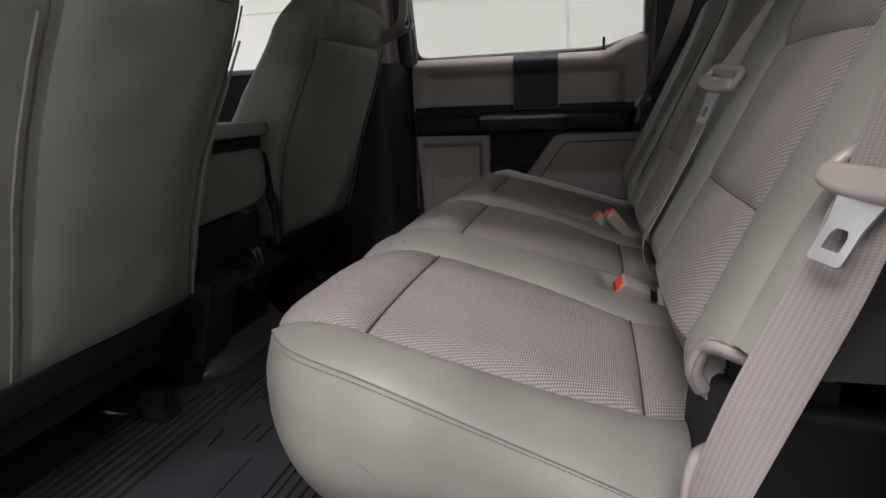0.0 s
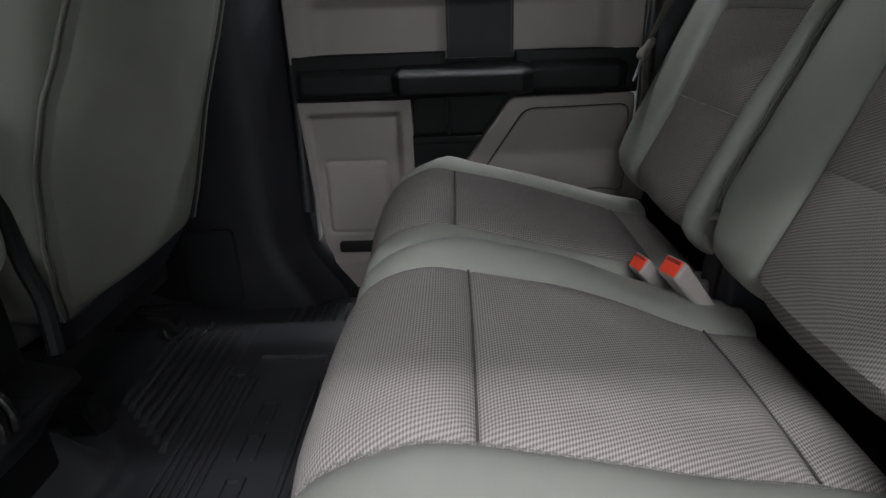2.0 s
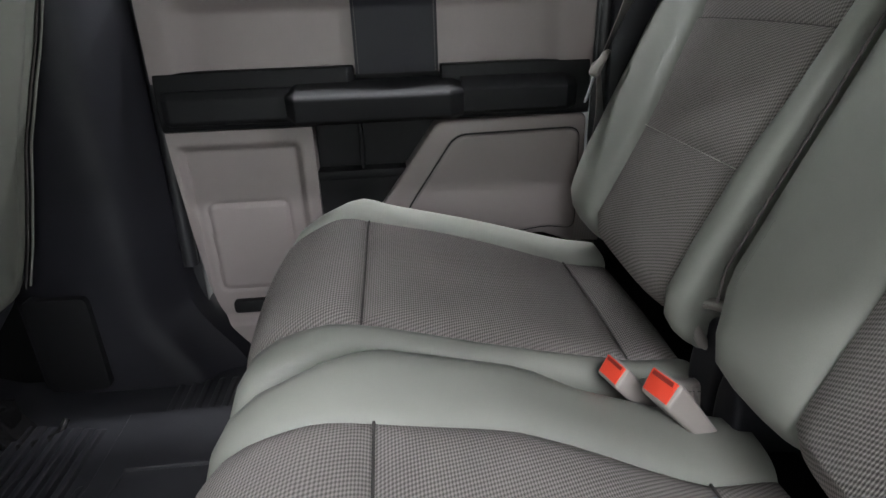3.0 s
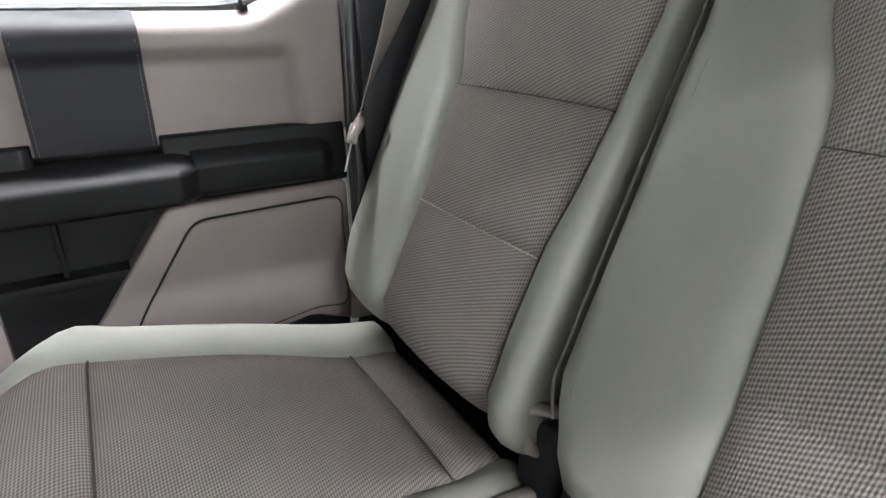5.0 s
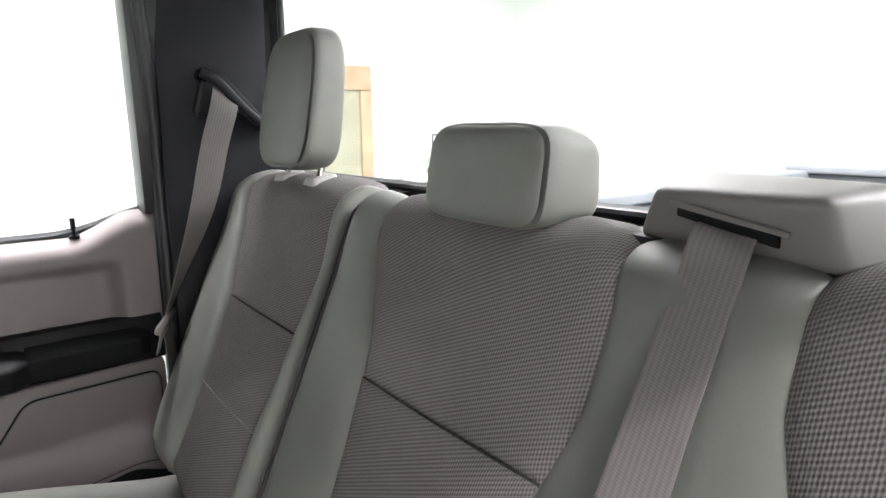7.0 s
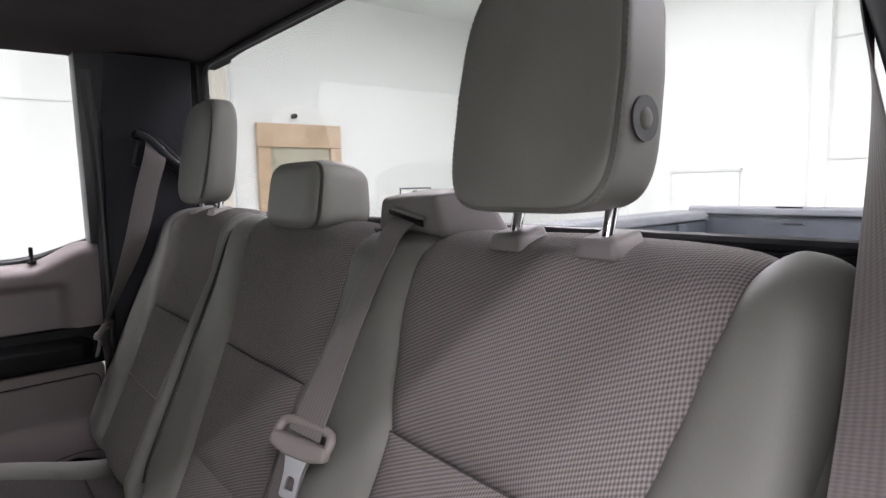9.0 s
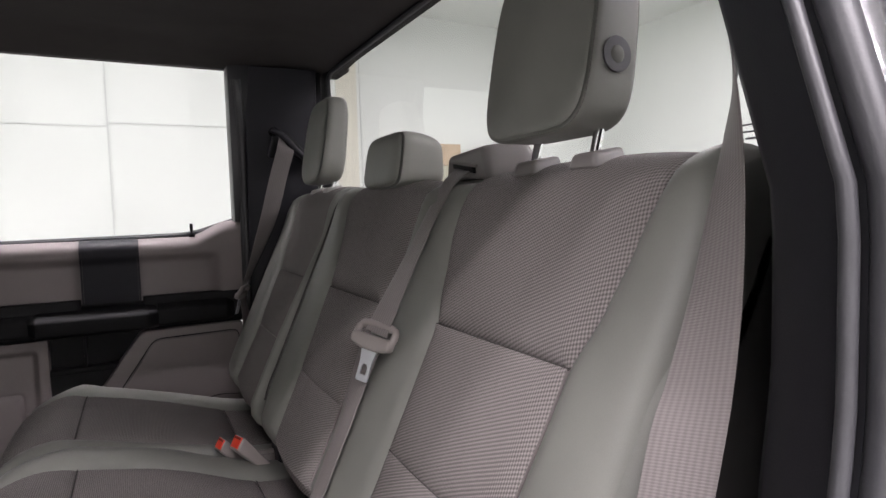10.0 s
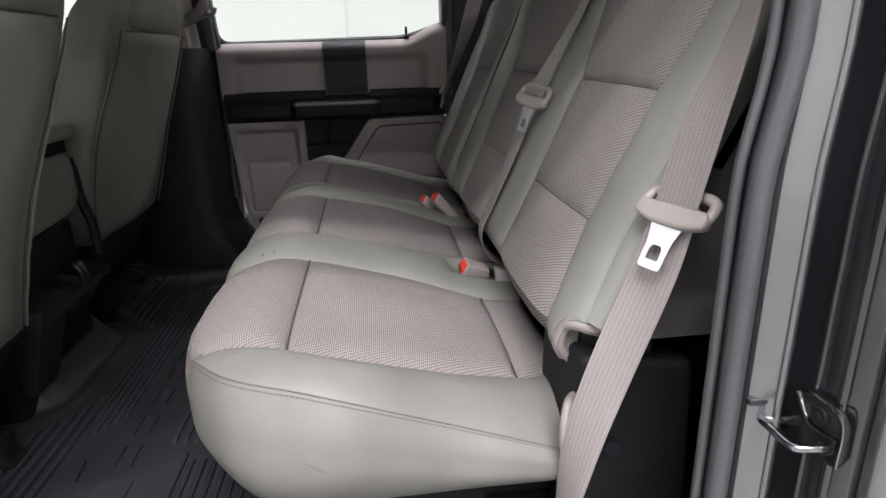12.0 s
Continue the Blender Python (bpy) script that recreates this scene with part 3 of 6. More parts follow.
def b_section(z, low=True):
    """Plan of the far B-pillar at height z."""
    foot = 1 - ease(z, 0.07, 0.34)
    lean = 0.17 * (z - 0.8)
    xf = -0.66 + 0.06 * ease(z, 0.3, 0.8)
    xr = -0.368 + 0.095 * foot ** 2.2
    yin = 0.745 - 0.02 * ease(z, 0.2, 0.8) - (lean if z > 0.8 else 0)
    ridge = xr - 0.055 - 0.02 * foot
    pts = [(xf, 0.9), (xf, yin + 0.02), (xf + 0.06, yin - 0.004), (ridge - 0.06, yin - 0.006), (ridge - 0.018, yin - 0.004), (ridge, yin + 0.008),
           (ridge + 0.012, yin + 0.03), (xr - 0.012, 0.80), (xr, 0.84), (xr, 0.9)]
    return pts


bpil = thing("pillar_far_middle", (-0.5, 0.8, 0.07), "far door pillar, black below and mauve grey above", "pillar", "", "structure")
part("lower_shell", pillar_mesh([(z, b_section(z)) for z in [0.07 + 0.722 * i / 28 for i in range(29)]]), PILLAR, bpil, "black grained lower pillar shell")


def upper_section(z):
    lean = 0.16 * (z - 0.79)
    y = 0.735 - lean
    return [(-0.62, 0.9), (-0.62, y + 0.02), (-0.58, y), (-0.44, y), (-0.425, y + 0.01), (-0.42, y + 0.04), (-0.42, 0.9)]


part("upper_shell", pillar_mesh([(z, upper_section(z)) for z in [0.79 + 0.5 * i / 10 for i in range(11)]]), TRIM, bpil, "mauve grey upper pillar trim")
part("edge_seal", tube([(-0.365, 0.82, 0.3), (-0.362, 0.825, 0.5), (-0.362, 0.83, 0.78), (-0.375, 0.80, 1.0), (-0.385, 0.775, 1.27)], 0.014, 10), SEAL_DARK, bpil, "black door seal")
part("seat_belt_cover", prism(rounded([(-0.63, 0.1), (-0.52, 0.1), (-0.52, 0.29), (-0.63, 0.29)], 0.015), "y", 0.725, 0.76, 0.004), BLACK, bpil, "black lower cover")

grab = thing("grab_handle", (-0.4, 0.72, 0.9), "mauve grey grab handle on the door pillar", "handle")
part("grip", tube([(-0.43, 0.70, 1.135), (-0.40, 0.66, 1.125), (-0.35, 0.645, 1.085), (-0.335, 0.645, 1.02), (-0.335, 0.655, 0.95), (-0.35, 0.67, 0.905), (-0.40, 0.70, 0.872), (-0.44, 0.725, 0.862)], 0.0135, 12), TRIM, grab)
part("foot", prism(rounded([(-0.45, 0.84), (-0.34, 0.885), (-0.34, 0.9), (-0.45, 0.885)], 0.008), "y", 0.69, 0.735, 0.004), TRIM, grab)
part("foot", prism(rounded([(-0.46, 1.11), (-0.4, 1.11), (-0.4, 1.15), (-0.46, 1.15)], 0.01), "y", 0.68, 0.72, 0.004), TRIM, grab)
part("coat_hook", tube([(-0.36, 0.70, 0.888), (-0.33, 0.665, 0.88), (-0.315, 0.655, 0.888), (-0.31, 0.655, 0.9)], 0.006, 8), STEEL, grab, "bright coat hook")

# far C-pillar trim
def c_section(z):
    y = 0.775 - 0.09 * max(z - 0.85, 0)
    return [(0.395, 0.9), (0.395, y + 0.03), (0.405, y + 0.008), (0.425, y), (0.51, y - 0.003), (0.58, y - 0.004), (0.606, y + 0.002), (0.612, y + 0.02), (0.612, 0.9)]


cpil = thing("pillar_far_rear", (0.5, 0.8, 0.1), "charcoal plastic rear pillar trim beside the seat", "pillar", "", "structure")
part("trim_shell", pillar_mesh([(z, c_section(z)) for z in [0.1 + 1.18 * i / 24 for i in range(25)]]), PILLAR, cpil)
for off, r, m in ((0.006, 0.013, SEAL_DARK), (-0.004, 0.006, SEAL_DARK)):
    part("door_seal", tube([(0.388 + off, 0.80, 0.12), (0.388 + off, 0.80, 0.5), (0.392 + off, 0.80, 0.85), (0.388 + off, 0.775, 1.05), (0.375 + off, 0.745, 1.24)], r, 10), m, cpil)

# far window header and frame
frame_far = thing("window_2", (0, 0.86, 0.8), "clear far rear door window in a black frame", "window", "", "structure")
glass_bm = prism([(-0.37, 0.78), (-0.372, 1.29), (0.395, 1.29), (0.405, 0.8)], "y", 0.862, 0.866)
for v in glass_bm.verts:
    v.co.y -= 0.17 * max(v.co.z - 0.78, 0)
pane = part("pane", glass_bm, GLASS, frame_far)
pane.visible_shadow = False
lean_y = lambda z: 0.868 - 0.17 * max(z - 0.8, 0)
loop = rounded([(-0.366, 0.80), (-0.378, 1.284), (0.385, 1.284), (0.398, 0.852), (0.345, 0.836), (0.25, 0.806)], 0.045, 5)
part("frame_seal", tube([(x, lean_y(z), z) for x, z in loop] + [(loop[0][0], lean_y(loop[0][1]), loop[0][1])], 0.010, 8, 1, None, True), SEAL_DARK, frame_far)
part("front_channel", hexa([(-0.405, 0.80, 0.78), (-0.358, 0.80, 0.78), (-0.358, 0.87, 0.78), (-0.405, 0.87, 0.78)], [(-0.42, 0.73, 1.3), (-0.368, 0.73, 1.3), (-0.368, 0.80, 1.3), (-0.42, 0.80, 1.3)], 0.008), SEAL_DARK, frame_far)
part("rear_channel", hexa([(0.367, 0.80, 0.84), (0.42, 0.80, 0.84), (0.42, 0.87, 0.84), (0.367, 0.87, 0.84)], [(0.356, 0.735, 1.3), (0.42, 0.735, 1.3), (0.42, 0.80, 1.3), (0.356, 0.80, 1.3)], 0.008), SEAL_DARK, frame_far)
part("top_channel", box(-0.41, 0.40, 0.735, 0.80, 1.281, 1.32, 0.008), SEAL_DARK, frame_far)

# ---- far rear door ----
door = thing("door_1", (0.0, 0.85, 0.1), "closed mauve grey door card with black armrest band", "door", "", "structure")


def sill_z(x):
    return 0.803 + 0.044 * ease(x, 0.235, 0.36)


def upper_panel(x, z):
    """z runs 0.63 to 1: the last fifth rolls over the top edge to the glass."""
    t = (z - 0.632) / (1 - 0.632)
    top = sill_z(x)
    if t < 0.8:
        zz = 0.632 + (top - 0.034 - 0.632) * t / 0.8
        rec = ease(x, -0.325, -0.285) * (1 - ease(x, 0.29, 0.325)) * (1 - ease(zz, 0.735, 0.762))
        y = 0.806 + 0.022 * rec + 0.0015 * ease(zz, top - 0.06, top - 0.034)
    else:
        a = (t - 0.8) / 0.2
        zz = top - 0.034 + 0.034 * math.sin(a * math.pi / 2)
        y = 0.8075 + 0.054 * (1 - math.cos(a * math.pi / 2)) + 0.002 * a
    return (x, y, zz)


part("upper_panel", field(-0.362, 0.392, 0.632, 1.0, 110, 40, upper_panel, 0.88), TRIM, door, "mauve grey moulded upper door panel")


def insert(x, z):
    y0, z0 = upper_panel(x, z)[1:]
    return (x, y0 - 0.004 - 0.004 * ease(z, 0.6, 0.7) - (0.022 * (1 - ease(z0, 0.735, 0.762)) * 0.5), z0 + 0.001)


part("centre_insert", field(-0.026, 0.114, 0.634, 0.995, 16, 40, insert, 0.87), PILLAR, door, "black stitched vertical insert")
seam = bmesh.new()
for sx in (-0.021, 0.109):
    stitches([(sx, insert(sx, z)[1] - 0.001, insert(sx, z)[2]) for z in (0.64, 0.7, 0.76, 0.82, 0.88, 0.93)], 0.006, 0.004, 0.0006, seam)
part("stitching", seam, THREAD_DARK, door)

# black band and armrest
def bar_y(name, section, stations, label=""):
    """A bar along x: section rows of (y, z); stations of (x, push back in y, shrink in z about the middle)."""
    bm = bmesh.new()
    zm = sum(z for _, z in section) / len(section)
    rings = [[bm.verts.new((x, min(y + back_off, 0.86), zm + (z - zm) * k)) for y, z in section] for x, back_off, k in stations]
    k = len(section)
    for r0, r1 in zip(rings, rings[1:]):
        for j in range(k):
            bm.faces.new((r0[j], r0[(j + 1) % k], r1[(j + 1) % k], r1[j]))
    bm.faces.new(rings[0][::-1])
    bm.faces.new(rings[-1])
    bmesh.ops.recalc_face_normals(bm, faces=bm.faces)
    return part(name, bevelled(bm, 0.0035, 3), BLACK, door, label)


bar_y("arm_band", [(0.87, 0.553), (0.803, 0.553), (0.799, 0.562), (0.799, 0.600), (0.806, 0.648), (0.87, 0.648)], [(-0.358, 0, 1), (-0.040, 0, 1), (-0.030, 0.012, 1)], "black armrest band")
bar_y("arm_band", [(0.87, 0.553), (0.803, 0.553), (0.799, 0.562), (0.799, 0.600), (0.806, 0.645), (0.87, 0.645)], [(0.118, 0, 1), (0.378, 0, 1)], "black armrest band")
part("grip_well", box(-0.034, 0.120, 0.838, 0.87, 0.553, 0.646), BLACK, door, "black grip recess behind the armrest")
part("edge_cover", box(-0.378, -0.352, 0.835, 0.88, 0.10, 0.80, 0.004), SEAL_DARK, door, "dark front edge of the door")
bar_y("armrest", [(0.83, 0.556), (0.760, 0.560), (0.746, 0.568), (0.741, 0.603), (0.747, 0.609), (0.790, 0.623), (0.83, 0.624)],
      [(-0.146, 0.045, 0.86), (-0.126, 0.004, 1.0), (0.128, 0.004, 1.0), (0.152, 0.028, 0.97), (0.166, 0.060, 0.9)], "black pull-handle armrest")
bar_y("rear_rest", [(0.83, 0.560), (0.786, 0.562), (0.776, 0.569), (0.772, 0.606), (0.779, 0.613), (0.803, 0.625), (0.83, 0.626)],
      [(0.150, 0.0, 1.0), (0.330, 0.0, 1.0), (0.352, 0.020, 0.97), (0.362, 0.045, 0.92)])
bar_y("front_rest", [(0.83, 0.560), (0.795, 0.562), (0.790, 0.570), (0.790, 0.606), (0.797, 0.620), (0.83, 0.622)], [(-0.350, 0.006, 0.96), (-0.338, 0.0, 1.0), (-0.135, 0.0, 1.0)])

# black middle pocket
part("pocket_back", box(-0.13, 0.14, 0.845, 0.875, 0.2, 0.56), BLACK, door)
part("pocket_shelf", box(-0.118, 0.06, 0.81, 0.86, 0.452, 0.468, 0.004), BLACK, door)
part("pocket_front", hexa([(-0.115, 0.82, 0.3), (0.01, 0.82, 0.3), (0.01, 0.86, 0.3), (-0.115, 0.86, 0.3)], [(-0.115, 0.815, 0.452), (0.05, 0.815, 0.452), (0.05, 0.86, 0.452), (-0.115, 0.86, 0.452)], 0.004), BLACK, door)
part("pocket_web", box(-0.03, -0.024, 0.818, 0.85, 0.468, 0.555, 0.002), BLACK, door)

# front lower panel with the speaker square
def lower_front(x, z):
    rec = ease(x, -0.345, -0.332) * (1 - ease(x, -0.145, -0.128)) * (1 - ease(z, 0.512, 0.53)) * ease(z, 0.17, 0.19)
    dx, dz = abs(x + 0.242) - 0.072, abs(z - 0.33) - 0.085
    edge = max(dx, dz) if min(dx, dz) < -0.012 else math.hypot(max(dx + 0.012, 0), max(dz + 0.012, 0)) - 0.012
    groove = math.exp(-(edge / 0.004) ** 2)
    return 0.802 + 0.016 * rec + 0.003 * groove - 0.003 * (1 - ease(edge, -0.006, 0.002))


def cut_corner(x, z):
    """Rounds the front lower corner of the door card."""
    lim = -0.356 + 0.02 * (1 - ease(z, 0.2, 0.6)) + 0.09 * (1 - ease(z, 0.06, 0.30)) ** 2
    xx = -0.108 + (x + 0.108) * (lim + 0.108) / (-0.356 + 0.108)
    return (xx, lower_front(xx, z), z)


part("lower_front_panel", field(-0.356, -0.108, 0.105, 0.551, 62, 110, cut_corner, 0.875), TRIM, door, "mauve grey lower panel with speaker square")
part("slot", prism(rounded([(-0.298, 0.196), (-0.19, 0.196), (-0.19, 0.222), (-0.298, 0.222)], 0.008), "y", 0.806, 0.83, 0.003), BLACK, door, "black slot")

# rear lower pocket with sloping front edge
lip = rounded([(0.108, 0.549), (0.375, 0.553), (0.375, 0.30), (0.30, 0.33), (0.06, 0.29), (-0.07, 0.29), (-0.045, 0.352), (-0.01, 0.385)], 0.014, 4)
part("rear_pocket_frame", prism(lip, "y", 0.800, 0.87, 0.008, 3), TRIM, door, "mauve grey pocket frame")
face = rounded([(0.140, 0.524), (0.362, 0.528), (0.362, 0.335), (0.31, 0.345), (0.06, 0.31), (0.02, 0.33), (0.055, 0.40)], 0.02, 4)
# thin black sheet standing in for the shade inside the raised pocket rim
part("rear_pocket_shade_line", prism(rounded([(0.1385, 0.5265), (0.3635, 0.5305), (0.3635, 0.3335), (0.31, 0.343), (0.059, 0.3075), (0.0175, 0.3285), (0.0525, 0.4008)], 0.022, 4), "y", 0.797, 0.80), BLACK, door)
part("rear_pocket_panel", prism(face, "y", 0.793, 0.85, 0.006, 3), TRIM, door, "mauve grey pocket face")
part("lower_edge", box(-0.2, 0.38, 0.84, 0.88, 0.1, 0.33, 0.005), BLACK, door)

pin = thing("lock_pin", (0.252, 0.84, 0.805), "black door lock pin standing on the sill", "lock pin")
part("collar", tube([(0.252, 0.836, 0.803), (0.252, 0.836, 0.809)], 0.009, 14, 1, None, True), BLACK, pin)
part("stem", tube([(0.252, 0.836, 0.806), (0.252, 0.836, 0.826)], 0.0032, 10, 1, None, True), BLACK, pin)
part("knob", tube([(0.252, 0.836, 0.820), (0.252, 0.836, 0.824), (0.252, 0.836, 0.838), (0.252, 0.836, 0.841)], 0.0045, 10, 1, None, True), BLACK, pin)

# ---- near door jamb ----
jamb = thing("door_jamb", (0.46, -0.84, 0.0), "dark metallic painted door jamb with grey rubber seal", "door jamb", "", "structure")


def jamb_strip(name, plan, material, label="", low=-0.013):
    """A plan line (x, y) drawn up the jamb; above the belt line it leans in, below it steps forward by low."""
    bm = bmesh.new()
    rings = []
    for i in range(49):
        z = 0.02 + 1.27 * i / 48
        up = max(z - 0.86, 0)
        dx = low * (1 - ease(z, 0.66, 0.77))
        rings.append([bm.verts.new((x + dx - 0.02 * up, y + 0.28 * up, z)) for x, y in plan])
    for a, b in zip(rings, rings[1:]):
        for j in range(len(plan) - 1):
            bm.faces.new((a[j], a[j + 1], b[j + 1], b[j]))
    return part(name, bm, material, jamb, label)


def arc(cx, cy, r, a0, a1, n=10):
    return [(cx + r * math.cos(radians(a0 + (a1 - a0) * i / n)), cy + r * math.sin(radians(a0 + (a1 - a0) * i / n))) for i in range(n + 1)]


jamb_strip("inner_trim", [(0.66, -0.735), (0.56, -0.752), (0.49, -0.767), (0.455, -0.779), (0.436, -0.794), (0.424, -0.816), (0.412, -0.836), (0.408, -0.846), (0.43, -0.852), (0.66, -0.84), (0.66, -0.735)], PILLAR, "charcoal rear pillar trim")
jamb_strip("seal_lip", arc(0.4025, -0.8505, 0.0044, 0, 360, 12), SEAL, "thin grey seal lip")
jamb_strip("seal_channel", [(0.410, -0.848), (0.408, -0.856), (0.43, -0.860), (0.43, -0.848), (0.410, -0.848)], SEAL_DARK)
jamb_strip("bulb_seal", arc(0.4125, -0.864, 0.0090, 0, 360, 18), SEAL, "grey rubber bulb seal")
# flange and outer edge carry the lit tone, the step the shaded one
jamb_strip("painted_flange", [(0.417, -0.862), (0.4185, -0.869), (0.424, -0.8725), (0.431, -0.8742), (0.4365, -0.8765), (0.4395, -0.8765), (0.443, -0.873), (0.45, -0.86), (0.417, -0.862)], PAINT_LIT, "painted flange in the lit paint tone", -0.006)
jamb_strip("painted_step", [(0.4385, -0.866), (0.4530, -0.868), (0.4550, -0.872), (0.4560, -0.880), (0.4568, -0.895), (0.4575, -0.912), (0.4590, -0.921), (0.4650, -0.930), (0.482, -0.935), (0.72, -0.933), (0.72, -0.86), (0.46, -0.86), (0.4385, -0.866)], PAINT_SHADED, "metallic painted jamb in the shaded paint tone", -0.006)
jamb_strip("outer_edge", arc(0.480, -0.939, 0.011, 60, 280, 10) + [(0.60, -0.957), (0.72, -0.962), (0.72, -0.933), (0.486, -0.930)], PAINT_LIT, "outer panel edge in the lit paint tone", -0.006)
jamb_strip("sealer_bead", arc(0.4572, -0.8935, 0.0028, 0, 360, 10), PAINT_SHADED, "painted sealer bead", -0.006)
jamb_strip("sealer_bead", arc(0.4595, -0.9160, 0.0042, 0, 360, 12), PAINT_SHADED, "painted sealer bead", -0.006)
# bead in the lit tone, added to draw the highlight along the flange edge
jamb_strip("highlight_bead", arc(0.4395, -0.8770, 0.0031, 0, 360, 12), PAINT_LIT, "rounded painted bead added as edge highlight", -0.006)
part("drain_line", box(0.411, 0.4325, -0.8746, -0.868, 0.4835, 0.4885, 0.001), SEAL_DARK, jamb)

striker = thing("door_striker", (0.4550, -0.9, 0.4480), "bright steel door striker on a dark bolted plate", "door striker")
plate_line = [(-0.8635, 0.458), (-0.8620, 0.490), (-0.8744, 0.5012), (-0.8861, 0.5046), (-0.9189, 0.5063), (-0.9301, 0.4968), (-0.9306, 0.4632), (-0.922, 0.4593), (-0.9138, 0.4610), (-0.8873, 0.4467)]
part("plate", prism(rounded(plate_line, 0.005), "x", 0.4450, 0.4525, 0.0015), DARKSTEEL, striker, "dark steel striker plate")
part("plate_rim", tube([(0.4452, y, z) for y, z in plate_line[2:7]], 0.0011, 6), DARKCHROME, striker, "worn bright rim")
part("plate_rib", tube([(0.4446, -0.8828, 0.4998), (0.4438, -0.8894, 0.4917), (0.4435, -0.9004, 0.4821), (0.4438, -0.9109, 0.4820), (0.4446, -0.9290, 0.4850)], 0.0018, 6), DARKCHROME, striker)
part("loop", tube([(0.4480, -0.877, 0.4694), (0.4340, -0.8755, 0.4700), (0.4250, -0.8735, 0.4705), (0.4222, -0.8765, 0.4705), (0.4222, -0.8850, 0.4705), (0.4222, -0.9030, 0.4705), (0.4235, -0.9105, 0.4706), (0.4280, -0.9145, 0.4710), (0.4480, -0.9183, 0.4715)], 0.0034, 10), DARKCHROME, striker, "bright steel loop")
for by, bz in ((-0.877, 0.4694), (-0.9183, 0.4715)):
    part("collar", tube([(0.4455, by, bz), (0.4415, by, bz)], 0.0055, 14, 1, None, True), DARKCHROME, striker, "bright collar of the loop")
bolt = part("bolt", tube([(0.4455, -0.909, 0.494), (0.4420, -0.909, 0.494)], 0.0072, 14, 1, None, True), DARKSTEEL, striker)
part("socket", tube([(0.4424, -0.909, 0.494), (0.4414, -0.909, 0.494)], 0.0033, 6, 1, None, True), BLACK, bolt)

# ---- rear bench: profiles and seam lines ----
CUSHION = Profile([(-0.06, 0.262), (-0.105, 0.272), (-0.135, 0.31), (-0.142, 0.37), (-0.118, 0.42), (-0.06, 0.441), (0.0, 0.432), (0.15, 0.394), (0.29, 0.352), (0.36, 0.337), (0.392, 0.328)])
BACK = Profile([(0.42, 0.392), (0.36, 0.400), (0.326, 0.436), (0.343, 0.48), (0.380, 0.56), (0.447, 0.712), (0.486, 0.80), (0.515, 0.87), (0.537, 0.892), (0.575, 0.902), (0.61, 0.896), (0.635, 0.87), (0.645, 0.80)])
S_NOSE, S_FRONT, S_REAR, S_BACK = CUSHION.where(1, 0.37), CUSHION.where(0, 0.0), CUSHION.where(0, 0.29), CUSHION.where(0, 0.364)


def on_cushion(rows):
    """Rows of (x on the top, y) as rows of (arc length, y); x below -0.1 stands for the nose."""
    return [(S_NOSE if x < -0.1 else CUSHION.where(0, x, S_NOSE + 0.01), y) for x, y in rows]


def on_back(rows):
    return [(BACK.where(1, z, 0.06), y) for z, y in rows]


B_LOW, B_UP = BACK.where(1, 0.56, 0.06), BACK.where(1, 0.714, 0.06)
B_END = BACK.where(0, 0.60)
B_LOW_FAR = BACK.where(1, 0.576, 0.06)

C1N = on_cushion([(-0.14, -0.608), (-0.09, -0.612), (-0.06, -0.612), (-0.03, -0.614), (0.0, -0.610), (0.063, -0.613), (0.13, -0.614), (0.20, -0.606), (0.29, -0.584), (0.36, -0.556)])
C1F = on_cushion([(-0.14, -0.305), (-0.09, -0.304), (0.0, -0.286), (0.14, -0.292), (0.29, -0.318), (0.36, -0.305)])
C2N = on_cushion([(-0.14, -0.178), (-0.09, -0.164), (0.0, -0.147), (0.15, -0.138), (0.29, -0.110), (0.36, -0.108)])
C2F = on_cushion([(-0.14, 0.150), (-0.09, 0.156), (0.0, 0.167), (0.12, 0.178), (0.29, 0.143), (0.36, 0.155)])
C2E = on_cushion([(-0.14, 0.20), (-0.08, 0.235), (0.0, 0.284), (0.14, 0.287), (0.21, 0.262), (0.36, 0.25)])
C3S = on_cushion([(-0.14, 0.235), (-0.08, 0.26), (0.0, 0.291), (0.15, 0.296), (0.36, 0.296)])
C3N = on_cushion([(-0.14, 0.31), (-0.09, 0.315), (0.0, 0.324), (0.11, 0.320), (0.18, 0.324), (0.28, 0.338), (0.36, 0.355)])
C3F = on_cushion([(-0.14, 0.60), (-0.10, 0.61), (-0.06, 0.634), (0.0, 0.635), (0.12, 0.634), (0.29, 0.615), (0.36, 0.62)])

B1N = on_back([(0.43, -0.60), (0.557, -0.574), (0.71, -0.592), (0.77, -0.614), (0.82, -0.626), (0.88, -0.64), (0.912, -0.65)])
B1F = on_back([(0.43, -0.32), (0.55, -0.326), (0.705, -0.335), (0.763, -0.310), (0.827, -0.291), (0.90, -0.288)])
B2N = on_back([(0.43, -0.125), (0.69, -0.132), (0.776, -0.155), (0.85, -0.155), (0.90, -0.142)])
B2F = on_back([(0.43, 0.108), (0.526, 0.115), (0.62, 0.124), (0.70, 0.134), (0.744, 0.145), (0.805, 0.172), (0.856, 0.196), (0.912, 0.218)])
B3N = on_back([(0.43, 0.335), (0.51, 0.342), (0.58, 0.341), (0.66, 0.326), (0.73, 0.318), (0.806, 0.31), (0.89, 0.318)])
B3F = on_back([(0.43, 0.575), (0.58, 0.573), (0.718, 0.585), (0.80, 0.625), (0.90, 0.665)])
SPLIT60 = on_back([(0.415, 0.215), (0.44, 0.232), (0.50, 0.264), (0.56, 0.266), (0.90, 0.266)])
